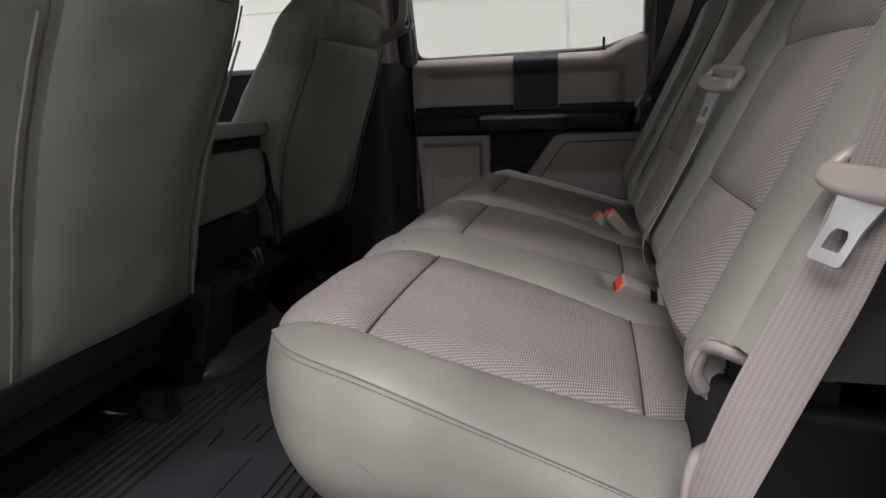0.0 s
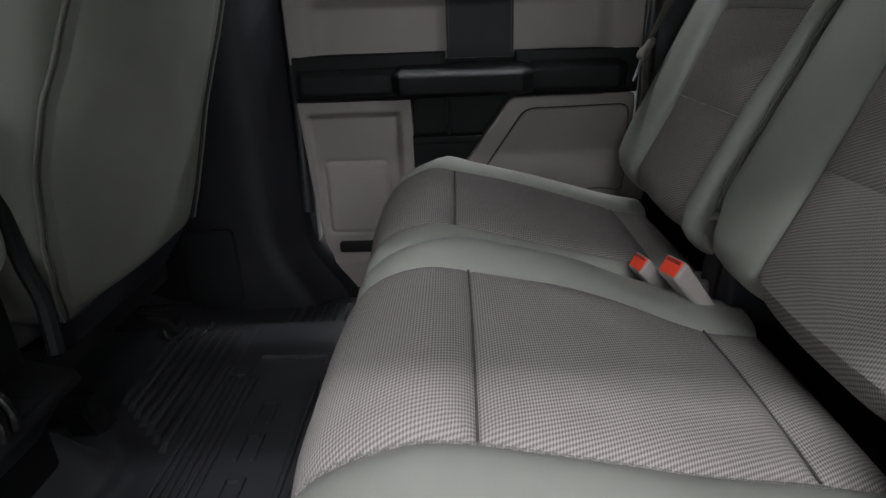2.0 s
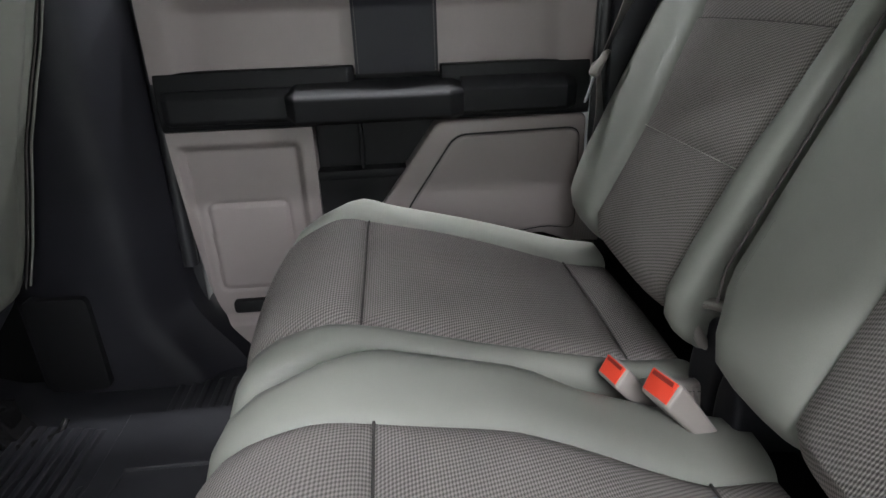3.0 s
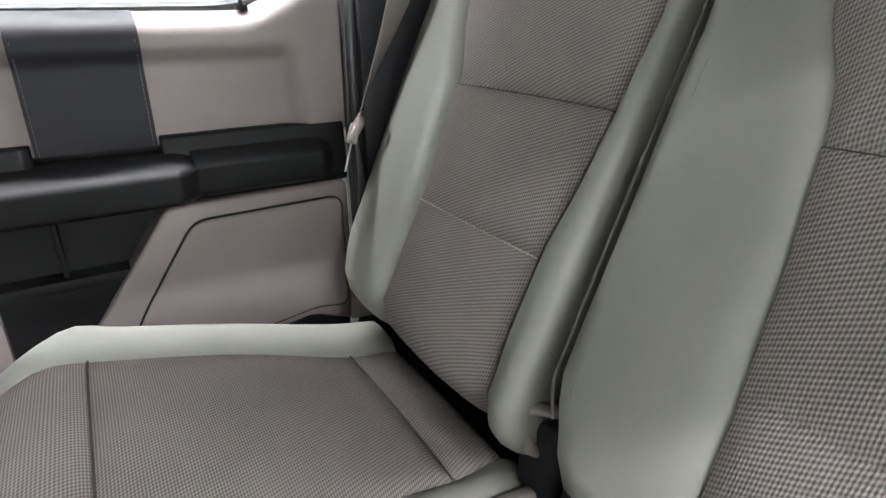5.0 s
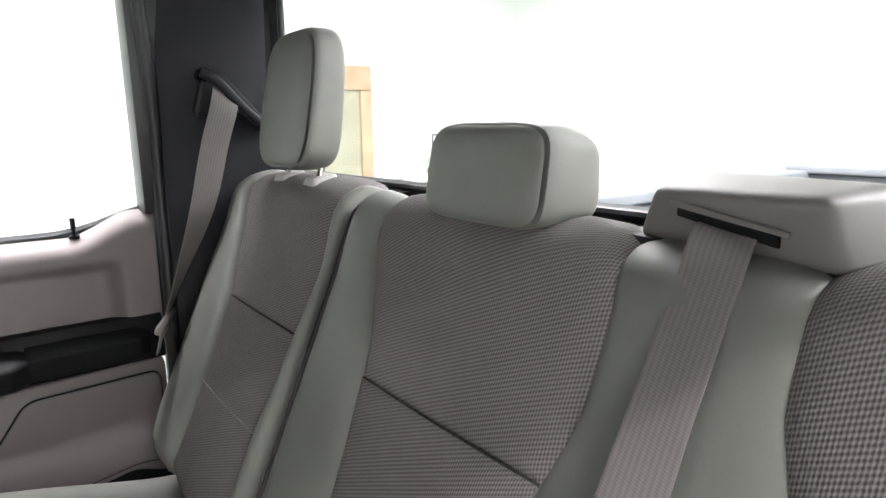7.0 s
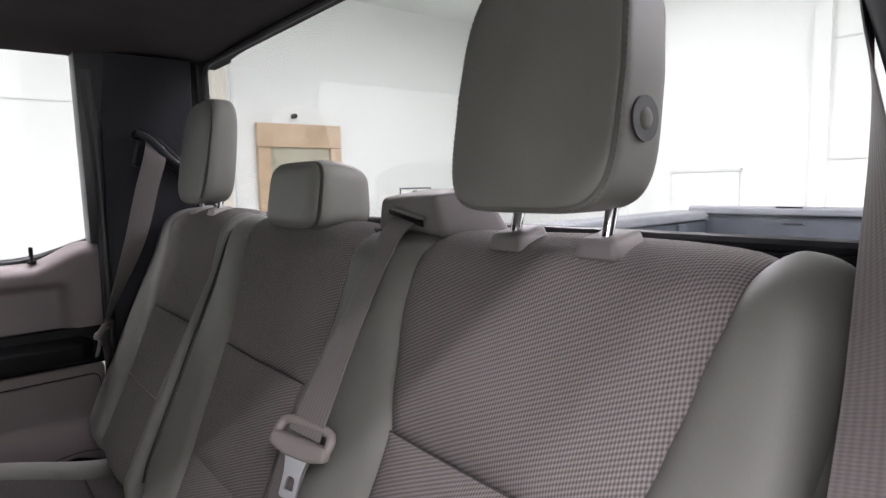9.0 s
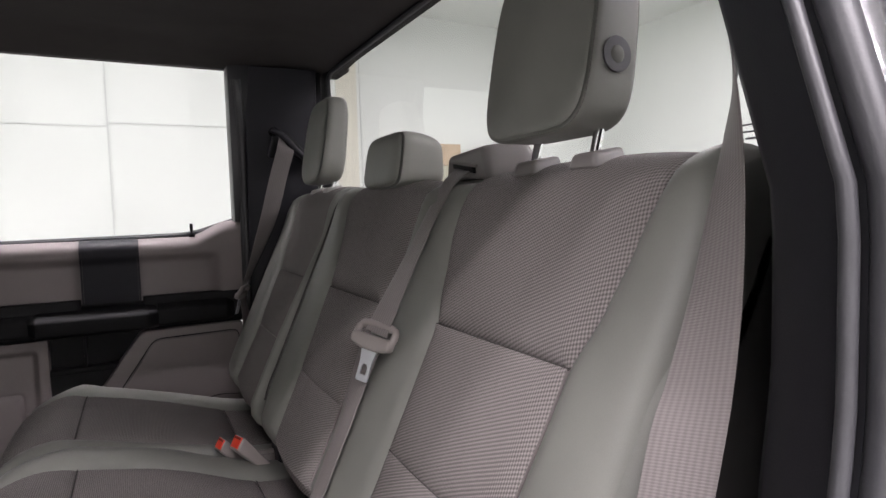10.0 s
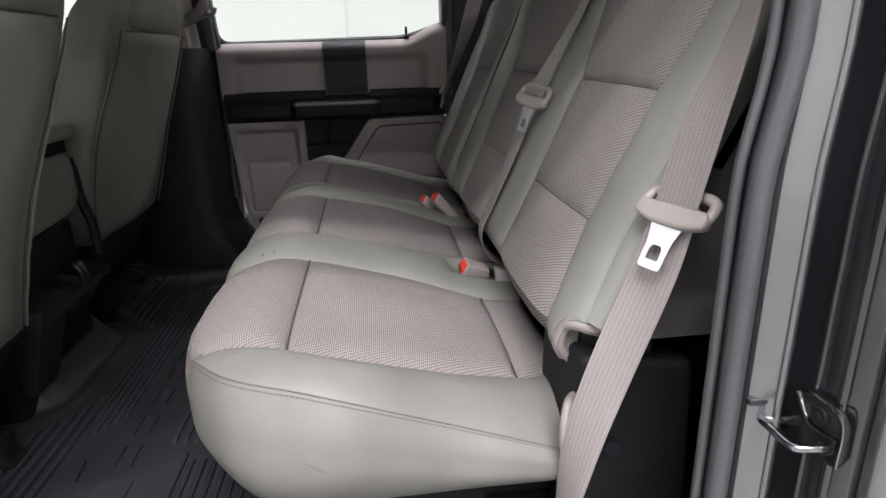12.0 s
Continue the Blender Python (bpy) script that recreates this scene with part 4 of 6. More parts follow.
SPLIT40 = on_back([(0.396, 0.287), (0.415, 0.295), (0.44, 0.299), (0.468, 0.285), (0.50, 0.276), (0.60, 0.275), (0.90, 0.276)])


def between(near_rows, far_rows):
    return lambda a, s: (lerp_table(near_rows, s) * (1 - a) + lerp_table(far_rows, s) * a, 0.0)


def rolled(y0, y1, depth, r, a):
    """From y0 level to y1, round an edge of radius r, then down its side."""
    sign = 1 if y1 > y0 else -1
    flat, bend, side = max(abs(y1 - y0) - r, 0.002), r * math.pi / 2, depth - r
    t = a * (flat + bend + side)
    if t < flat:
        return y0 + sign * t, 0.0
    if t < flat + bend:
        w = (t - flat) / r
        return y0 + sign * (flat + r * math.sin(w)), r * (1 - math.cos(w))
    d = t - flat - bend
    return y1 + sign * 0.010 * math.sin(math.pi * d / side) * (r > 0.035), r + d


def roll_path(rows, edge, depth, r, lo=0.0, hi=1.0):
    y1 = edge if callable(edge) else (lambda s: edge)
    return lambda a, s: rolled(lerp_table(rows, s), y1(s), depth, r, lo + (hi - lo) * a)


def nose_warp(p):
    """Rounds the front corners of the bench in plan."""
    high = ease(p.z, 0.395, 0.44)
    k = max(0.58 * ease(-p.y, 0.46, 0.78) ** 1.3 * (1 - high) + 0.58 * ease(-p.y, 0.50, 0.80) ** 2.0 * high, 0.42 * ease(p.y, 0.58, 0.73) ** 2)
    if p.x < 0.02 and k:
        p.x = 0.02 + (p.x - 0.02) * (1 - k)
    return p


def top_warp(p):
    """Rounds the upper outer corners of the backrests."""
    if p.y > 0.27:
        p.z += 0.012 * ease(p.z, 0.82, 0.9)
    else:
        p.z += 0.010 * ease(p.y, -0.12, 0.06) * ease(p.z, 0.82, 0.9) * (1 - ease(p.x, 0.55, 0.60))
    k = max(0.5 * ease(-p.y, 0.64, 0.72), 0.8 * ease(p.y, 0.64, 0.76))
    if k and p.z > 0.7:
        p.z -= 0.05 * k * k * ease(p.z, 0.72, 0.92)
    return p


def sunk(p, by):
    """Lifts an inner bolster at its crest and lets it sink behind it."""
    p.z += 0.009 * ease(p.z, 0.80, 0.88) - (by + 0.009) * ease(p.x, 0.545, 0.605) * ease(p.z, 0.8, 0.88)
    return p


def dimple(p):
    """Sinks the divider where the buckle lies."""
    p.z -= 0.021 * ease(p.x, 0.232, 0.268) * (1 - ease(abs(p.y + 0.207), 0.026, 0.05))
    return p


def far_corner_warp(p):
    """Rounds the far backrest's upper and lower outer corners."""
    p = top_warp(p)
    k = 1 - ease(p.z, 0.395, 0.53)
    if p.y > 0.58:
        p.y = 0.58 + (p.y - 0.58) * (1 - 0.52 * k * k)
    return p


def notch_warp(p):
    """Cuts the hinge notch out of the near bolster's lower outer corner."""
    p = top_warp(p)
    k = 1 - ease(p.z, 0.448, 0.478)
    if p.y < -0.652:
        p.y = p.y * (1 - k) - 0.652 * k
    return p


def side_warp(p):
    """Keeps the backrest's side panel level along its foot."""
    p = top_warp(p)
    p.z = max(p.z, 0.466)
    return p


def cloth_cushion(owner, n, f, S_FRONT=S_FRONT):
    w = nose_warp
    part("front_roll", pad(CUSHION, 0.02, S_FRONT, between(n, f), 0.008, 0.005, ns=26, na=22, warp=w, wobble=0.0015), CLOTH, owner, "woven grey cloth front roll")
    part("centre_panel", pad(CUSHION, S_FRONT, S_REAR, between(n, f), 0.007, 0.005, ns=22, na=22, warp=w, wobble=0.002), CLOTH, owner, "woven grey cloth seat panel")
    part("rear_panel", pad(CUSHION, S_REAR, S_BACK, between(n, f), 0.006, 0.003, ns=12, na=18, warp=w), CLOTH, owner, "woven grey cloth rear panel")
    seam_cord(owner, CUSHION, S_FRONT, between(n, f), warp=w, crown=0.0045)
    seam_cord(owner, CUSHION, S_REAR, between(n, f), warp=w, crown=0.0032)


def cloth_back(owner, n, f, B_LOW=B_LOW, cord=True):
    part("lower_panel", pad(BACK, 0.03, B_LOW, between(n, f), 0.007, 0.006, ns=16, na=18, edges="tnf", wobble=0.0015, dip=0.0), CLOTH_BACK, owner, "woven grey cloth lumbar panel")
    part("middle_panel", pad(BACK, B_LOW, B_UP, between(n, f), 0.007, 0.006, ns=16, na=18, wobble=0.0015, dip=0.0), CLOTH_BACK, owner, "woven grey cloth middle panel")
    part("upper_panel", pad(BACK, B_UP, B_END, between(n, f), 0.007, 0.003, ns=26, na=20, edges="bnf", warp=top_warp, wobble=0.0015), CLOTH_BACK, owner, "woven grey cloth shoulder panel")
    seam_cord(owner, BACK, B_UP, between(n, f), crown=0.0062)
    if cord:
        seam_cord(owner, BACK, B_LOW, between(n, f), lift=0.0, radius=0.0009, crown=0.006)


def seam_thread(owner, prof, path, a, s_list, material, lift=0.0015, pitch=0.006, length=0.0042, radius=0.0007, warp=None):
    pts = []
    for s in s_list:
        y, drop = path(a, s)
        p, nrm = prof.at(s)
        q = p + nrm * (lift - drop)
        co = Vector((q.x, y, q.y))
        pts.append(warp(co) if warp else co)
    return part("stitching", stitches(pts, pitch, length, radius), material, owner)


SEAM_DARK = surface("dark_seam_cord", (0.03, 0.027, 0.025), (0.05, 0.045, 0.042), 60, 0.9, bump=0)


def seam_cord(owner, prof, s, path, material=SEAM_DARK, lift=-0.0015, radius=0.0014, a0=0.0, a1=1.0, warp=None, crown=0.0):
    """A sewn cross seam lying in its groove."""
    pts = []
    for i in range(15):
        a = a0 + (a1 - a0) * i / 14
        y, drop = path(a, s)
        p, nrm = prof.at(s)
        q = p + nrm * (lift + crown * (1 - (2 * a - 1) ** 2) - drop)
        co = Vector((q.x, y, q.y))
        pts.append(warp(co) if warp else co)
    return part("seam", tube(pts, radius, 6, 1, None, True), material, owner)


def edge_cord(owner, prof, s0, s1, path, a, material=SEAM_DARK, lift=-0.0015, radius=0.0012, warp=None, n=40):
    """A sewn seam running along a panel edge."""
    pts = []
    for i in range(n + 1):
        s = s0 + (s1 - s0) * i / n
        y, drop = path(a, s)
        p, nrm = prof.at(s)
        q = p + nrm * (lift - drop)
        co = Vector((q.x, y, q.y))
        pts.append(warp(co) if warp else co)
    return part("seam", tube(pts, radius, 6, 1, None, True), material, owner)


def steps(a, b, n):
    return [a + (b - a) * i / n for i in range(n + 1)]


# wide bench: near and middle places
bench60 = thing("rear_bench", (0.2, -0.2, 0.07), "wide rear bench in grey-green vinyl and woven cloth", "car seat", "rear benches")
cush60 = part("cushion", prism([(-0.09, 0.28), (-0.115, 0.35), (-0.08, 0.405), (0.0, 0.41), (0.29, 0.332), (0.42, 0.315), (0.42, 0.25), (-0.05, 0.25)], "y", -0.50, 0.24, 0.004), BLACK, bench60, "upholstered cushion on a black pan")
part("storage_base", box(0.06, 0.50, -0.62, 0.25, 0.07, 0.25, 0.01), BLACK, bench60, "black under-seat base")
cloth_cushion(cush60, C1N, C1F)
cloth_cushion(cush60, C2N, C2F)
S_END = CUSHION.where(0, 0.33)
S_TOP = CUSHION.where(1, 0.428, S_NOSE)
# the near end: welt seam, running round the front corner and back along the side
WELT = smooth_path([(-0.103, -0.609, 0.430), (-0.096, -0.624, 0.4355), (-0.083, -0.643, 0.4395), (-0.068, -0.661, 0.4415), (-0.050, -0.677, 0.4415), (-0.021, -0.688, 0.437), (0.02, -0.691, 0.426),
                    (0.065, -0.691, 0.410), (0.126, -0.691, 0.388), (0.22, -0.690, 0.353), (0.29, -0.689, 0.326), (0.325, -0.686, 0.312)], 6)


def end_frame(u):
    """Welt point at share u and the way outwards in plan there."""
    k = u * (len(WELT) - 1)
    i = min(int(k), len(WELT) - 2)
    p = WELT[i].lerp(WELT[i + 1], k - i)
    d = WELT[min(i + 3, len(WELT) - 1)] - WELT[max(i - 2, 0)]
    return p, Vector((d.y, -d.x, 0)).normalized()


def grid_skin(fn, nu, nv, thick):
    """A sheet from fn(u, v), its rim turned in by the vector thick."""
    bm = bmesh.new()
    g = [[bm.verts.new(fn(i / nu, j / nv)) for j in range(nv + 1)] for i in range(nu + 1)]
    for i in range(nu):
        for j in range(nv):
            bm.faces.new((g[i][j], g[i + 1][j], g[i + 1][j + 1], g[i][j + 1]))
    rim = [g[i][0] for i in range(nu + 1)] + [g[nu][j] for j in range(1, nv + 1)] + [g[i][nv] for i in range(nu - 1, -1, -1)] + [g[0][j] for j in range(nv - 1, 0, -1)]
    inner = [bm.verts.new(v.co + Vector(thick)) for v in rim]
    for i in range(len(rim)):
        k = (i + 1) % len(rim)
        bm.faces.new((rim[i], rim[k], inner[k], inner[i]))
    return bm


def near_top(u, v):
    """From the cloth seam out to the welt, gently domed."""
    s = S_TOP + (S_END - S_TOP) * u ** 1.1
    p, nrm = CUSHION.at(s)
    p = p + nrm * -0.003
    inner = nose_warp(Vector((p.x, lerp_table(C1N, s), p.y)))
    w, out = end_frame(u)
    up = Vector((nrm.x, 0, nrm.y))
    wide = min((w - inner).length / 0.08, 1)
    dent = 0.0022 * noise.noise((w.x * 11, v * 1.7, 3.0)) * math.sin(math.pi * v)
    return inner.lerp(w, v) + up * (wide * 0.0135 * math.sin(math.pi * v ** 0.85) ** 0.8 + dent * wide) + out * (0.003 * v * v)


def near_side(u, v):
    """From the welt down the side, swelling a little and tucking in below."""
    w, out = end_frame(u)
    low = 0.262 + 0.012 * (1 - ease(u, 0.0, 0.3))
    z = w.z + (low - w.z) * v
    off = 0.003 + 0.0115 * math.sin(min(v / 0.34, 1) * math.pi / 2) - 0.045 * max((v - 0.5) / 0.5, 0) ** 2.2 * (0.55 + 0.45 * (1 - ease(u, 0.15, 0.6)))
    off += 0.0022 * noise.noise((w.x * 9, w.y * 9, v * 1.6)) * math.sin(math.pi * v)
    return Vector((w.x, w.y, z)) + out * off


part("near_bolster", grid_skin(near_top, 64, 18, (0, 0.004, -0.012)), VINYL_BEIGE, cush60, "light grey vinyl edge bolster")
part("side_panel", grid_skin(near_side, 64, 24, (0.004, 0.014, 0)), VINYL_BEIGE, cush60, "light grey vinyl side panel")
part("welt", tube([near_side(i / 90, 0.0) + end_frame(i / 90)[1] * 0.0005 for i in range(6, 90)], 0.0009, 6, 1, None, True), THREAD_DARK, cush60)
part("stitching", stitches([near_side(i / 90, 0.035) + end_frame(i / 90)[1] * 0.0004 for i in range(8, 89)], 0.0055, 0.004, 0.0006), THREAD_DARK, cush60)
for v_scuff, u_scuff in ((0.50, 0.55), (0.54, 0.57)):
    c0, c1 = near_side(u_scuff, v_scuff), near_side(u_scuff + 0.03, v_scuff + 0.04)
    part("scuff", tube([c0 + Vector((0, -0.0002, 0)), (c0 + c1) / 2 + Vector((0, -0.0003, 0.0006)), c1 + Vector((0, -0.0002, 0))], 0.0005, 5), THREAD_DARK, cush60, "short scuff mark")
part("divider", pad(CUSHION, 0.02, S_BACK, between(C1F, C2N), 0.010, 0.006, ns=64, na=30, edges="nf", warp=dimple), VINYL, cush60, "grey-green vinyl divider")
for ix, iy in ((-0.074, -0.301), (-0.056, -0.292)):
    iz = CUSHION.at(CUSHION.where(0, ix, S_NOSE + 0.01))[0].y + 0.0125
    ink = bmesh.new()
    tube([(ix, iy - 0.0035, iz), (ix, iy + 0.0035, iz)], 0.0007, 5, 1, ink, True)
    part("ink_mark", ink, BLACK, cush60, "short dark pen mark")
part("inner_bolster", pad(CUSHION, 0.02, S_BACK, roll_path(C2F, lambda s: lerp_table(C2E, s), 0.13, 0.035), 0.010, 0.0, ns=40, na=22, edges="n"), VINYL, cush60, "grey-green vinyl inner edge")
seam_thread(cush60, CUSHION, between(C1F, C2N), 0.92, steps(S_NOSE, S_REAR, 24), THREAD_DARK, 0.0085)
FLAP = [(0.332, -0.684, 0.380), (0.320, -0.703, 0.383), (0.3145, -0.7105, 0.366), (0.3140, -0.712, 0.340), (0.3185, -0.7105, 0.315), (0.323, -0.703, 0.275)]
part("rear_flap", tube(FLAP, 0.0066, 10), RIMVINYL, cush60, "puckered mauve vinyl end flap")
part("flap_stitching", stitches(smooth_path([(x - 0.001, y - 0.0065, z) for x, y, z in FLAP[1:]], 6), 0.005, 0.003, 0.0006), THREAD, cush60)

# narrow bench: far place
bench40 = thing("rear_bench", (0.2, 0.5, 0.07), "narrow rear bench beside the far door, vinyl and cloth", "car seat", "rear benches")
cush40 = part("cushion", prism([(-0.09, 0.28), (-0.115, 0.35), (-0.08, 0.405), (0.0, 0.41), (0.29, 0.332), (0.42, 0.315), (0.42, 0.25), (-0.05, 0.25)], "y", 0.32, 0.66, 0.004), BLACK, bench40, "upholstered cushion on a black pan")
part("storage_base", box(0.06, 0.50, 0.33, 0.66, 0.07, 0.25, 0.01), BLACK, bench40, "black under-seat base")
cloth_cushion(cush40, C3N, C3F, CUSHION.where(0, -0.016, S_NOSE + 0.01))
part("inner_bolster", pad(CUSHION, 0.02, S_BACK, roll_path(C3N, lambda s: lerp_table(C3S, s), 0.13, 0.028), 0.008, 0.0, ns=40, na=20, edges="n"), VINYL, cush40, "grey-green vinyl inner edge")
part("outer_bolster", pad(CUSHION, 0.02, S_BACK, roll_path(C3F, 0.738, 0.165, 0.05), 0.010, 0.0, ns=40, na=24, edges="n", warp=nose_warp), VINYL, cush40, "grey-green vinyl outer edge")

# wide backrest
shell = [(0.40, 0.415), (0.362, 0.44), (0.372, 0.48), (0.40, 0.56), (0.468, 0.71), (0.505, 0.80), (0.535, 0.865), (0.56, 0.892), (0.60, 0.892), (0.625, 0.86), (0.635, 0.5), (0.5, 0.42)]
back60 = part("backrest", prism(shell, "y", -0.665, 0.19, 0.004), BLACK, bench60, "upholstered backrest on a black shell")
cloth_back(back60, B1N, B1F)
cloth_back(back60, B2N, B2F, B_LOW, False)
nb = roll_path(B1N, -0.710, 0.13, 0.034)
part("near_bolster", pad(BACK, 0.062, B_END, roll_path(B1N, -0.710, 0.13, 0.034, 0, 0.42), 0.012, 0.0, ns=56, na=18, warp=notch_warp), VINYL, back60, "grey-green vinyl outer bolster")
part("bolster_flank", pad(BACK, BACK.where(1, 0.478, 0.06), B_END, roll_path(B1N, -0.710, 0.13, 0.034, 0.42, 0.6), 0.003, 0.0, ns=40, na=14, warp=side_warp, edges=""), VINYL, back60, "grey-green vinyl bolster flank")
# side panel is given a darker tone than the vinyl flank next to it
part("side_panel", pad(BACK, BACK.where(1, 0.478, 0.06), B_END, roll_path(B1N, -0.710, 0.13, 0.034, 0.6, 1), 0.003, 0.0, ns=40, na=14, warp=side_warp, edges=""), SIDE_DARK, back60, "side panel darker than the bolster")
seam_thread(back60, BACK, nb, 0.46, steps(BACK.where(1, 0.482, 0.06), BACK.where(1, 0.75, 0.06), 30), THREAD_DARK, 0.002, warp=top_warp)
part("divider", pad(BACK, 0.03, B_END, between(B1F, B2N), 0.006, -0.002, ns=40, na=16, edges="nf"), VINYL, back60, "grey-green vinyl divider")
part("inner_bolster", pad(BACK, 0.03, B_END, roll_path(B2F, lambda s: lerp_table(SPLIT60, s), 0.07, 0.022), 0.010, 0.0, ns=40, na=20, edges="n", warp=lambda p: sunk(p, 0.010)), VINYL, back60, "grey-green vinyl inner edge")
s_list = steps(BACK.where(1, 0.47, 0.06), B_END - 0.01, 50)
for off, thick, stuff in ((0.004, 0.0016, SEAM_DARK), (0.026, 0.0006, THREAD_DARK)):
    cord = []
    for s in s_list:
        p, nrm = BACK.at(s)
        q = p + nrm * 0.0092
        cord.append((q.x, lerp_table(SPLIT60, s) - off, q.y))
    part("piping", tube(cord, thick, 6, 1, None, True), stuff, back60)
RIM = [(0.41, -0.70, 0.464), (0.38, -0.694, 0.463), (0.352, -0.684, 0.465), (0.334, -0.671, 0.467), (0.326, -0.660, 0.459), (0.321, -0.655, 0.436), (0.329, -0.651, 0.418)]
part("notch_rim", tube(RIM, 0.0076, 12), RIMVINYL, back60, "rolled mauve vinyl rim of the hinge notch")
part("rim_stitching", stitches(smooth_path([(x - 0.003, y - 0.0072, z - 0.001) for x, y, z in RIM], 8), 0.0045, 0.003, 0.0006), THREAD_DARK, back60)
part("rim_seam", tube([(x - 0.0035, y - 0.003, z + 0.0062) for x, y, z in RIM[1:5]], 0.0008, 6), THREAD_DARK, back60)
part("notch_lining", hexa([(0.352, -0.655, 0.40), (0.42, -0.69, 0.40), (0.42, -0.62, 0.40), (0.352, -0.62, 0.40)], [(0.345, -0.664, 0.452), (0.42, -0.69, 0.455), (0.42, -0.62, 0.455), (0.345, -0.62, 0.452)], 0.004), BLACK, back60)

# narrow backrest
back40 = part("backrest", prism(shell, "y", 0.335, 0.675, 0.004), BLACK, bench40, "upholstered backrest on a black shell")
cloth_back(back40, B3N, B3F, B_LOW_FAR, False)
part("inner_bolster", pad(BACK, 0.03, B_END, roll_path(B3N, lambda s: lerp_table(SPLIT40, s), 0.075, 0.022), 0.016, 0.006, ns=40, na=20, edges="n", lam=0.018, warp=lambda p: sunk(p, 0.007)), VINYL, back40, "raised grey-green vinyl inner bolster")
part("outer_bolster", pad(BACK, 0.03, B_END, roll_path(B3F, 0.742, 0.14, 0.048), 0.013, 0.0, ns=48, na=30, edges="n", warp=far_corner_warp), VINYL, back40, "grey-green vinyl outer bolster")
row = bmesh.new()
p, nrm = BACK.at(B_LOW_FAR)
stitches([(p.x + nrm.x * 0.003, lerp_table(B3N, B_LOW_FAR), p.y + nrm.y * 0.003), (p.x + nrm.x * 0.006, (lerp_table(B3N, B_LOW_FAR) + lerp_table(B3F, B_LOW_FAR)) / 2, p.y + nrm.y * 0.006), (p.x + nrm.x * 0.003, lerp_table(B3F, B_LOW_FAR), p.y + nrm.y * 0.003)], 0.006, 0.0042, 0.0008, row)
part("stitching", row, THREAD, back40, "pale stitched line")

# black hinge covers in the gap and the box under the near backrest
cover = thing("hinge_cover", (0.38, 0.3, 0.3), "black plastic hinge cover between the seats", "seat hinge")
part("cover_shell", prism(rounded([(0.262, 0.27), (0.312, 0.27), (0.319, 0.36), (0.313, 0.40), (0.289, 0.434), (0.262, 0.436), (0.252, 0.41)], 0.014, 5), "x", 0.352, 0.445, 0.013, 4), PILLAR, cover)
part("rear_shell", prism(rounded([(0.204, 0.27), (0.250, 0.27), (0.249, 0.37), (0.241, 0.402), (0.224, 0.406), (0.208, 0.38)], 0.012, 5), "x", 0.347, 0.445, 0.011, 4), PILLAR, cover)
part("latch_rod", tube([(0.372, 0.39, 0.388), (0.368, 0.335, 0.372)], 0.002, 6, 1, None, True), STEEL, cover, "thin bright latch rod")
part("pivot", tube([(0.38, 0.255, 0.42), (0.38, 0.325, 0.42)], 0.014, 12, 1, None, True), DARKSTEEL, cover)
RIM = [(0.385, 0.262, 0.448), (0.364, 0.273, 0.449), (0.349, 0.288, 0.449), (0.342, 0.295, 0.440), (0.341, 0.293, 0.420), (0.348, 0.288, 0.402), (0.362, 0.290, 0.393)]
part("notch_rim", tube(RIM, 0.0066, 12), RIMVINYL, back40, "stitched mauve rim of the hinge notch")
part("rim_stitching", stitches(smooth_path([(x - 0.0060, y - 0.0024, z) for x, y, z in RIM[1:]], 8), 0.0045, 0.003, 0.0006), THREAD_DARK, back40)
part("hinge_flap", hexa([(0.285, 0.268, 0.285), (0.362, 0.268, 0.285), (0.362, 0.300, 0.285), (0.285, 0.300, 0.285)], [(0.288, 0.283, 0.3585), (0.358, 0.283, 0.3495), (0.358, 0.300, 0.347), (0.288, 0.300, 0.353)], 0.006, 3), RIMVINYL, cush40, "puckered mauve hinge flap")
part("flap_stitching", stitches([(0.289, 0.2795, 0.351), (0.326, 0.2785, 0.345), (0.357, 0.2785, 0.342)], 0.005, 0.0034, 0.0007), THREAD_DARK, cush40)
for fx in (0.322, 0.344):
    part("flap_pleat", tube([(fx, 0.2800, 0.347), (fx + 0.004, 0.2745, 0.325), (fx + 0.002, 0.2705, 0.30)], 0.0022, 6), RIMVINYL, cush40, "raised pleat")
sidebox = thing("jack_box", (0.4, -0.7, 0.07), "black plastic box below the near backrest", "storage box")
part("shell", hexa([(0.325, -0.70, 0.19), (0.47, -0.715, 0.19), (0.47, -0.55, 0.19), (0.325, -0.55, 0.19)], [(0.335, -0.695, 0.435), (0.462, -0.71, 0.428), (0.462, -0.55, 0.43), (0.335, -0.55, 0.435)], 0.012, 3), BLACK, sidebox)
part("fastener", tube([(0.372, -0.70, 0.322), (0.372, -0.7095, 0.322)], 0.010, 14, 1, None, True), PILLAR, sidebox)
part("foot", hexa([(0.20, -0.70, 0.07), (0.50, -0.72, 0.07), (0.50, -0.6, 0.07), (0.20, -0.6, 0.07)], [(0.24, -0.69, 0.2), (0.47, -0.70, 0.19), (0.47, -0.6, 0.19), (0.24, -0.6, 0.2)], 0.008), DARKSTEEL, sidebox)
part("rail_bolt", tube([(0.30, -0.70, 0.235), (0.30, -0.73, 0.235)], 0.016, 12, 1, None, True), DARKSTEEL, sidebox)


# ---- head restraints ----
def power(v, e):
    return math.copysign(abs(v) ** e, v)


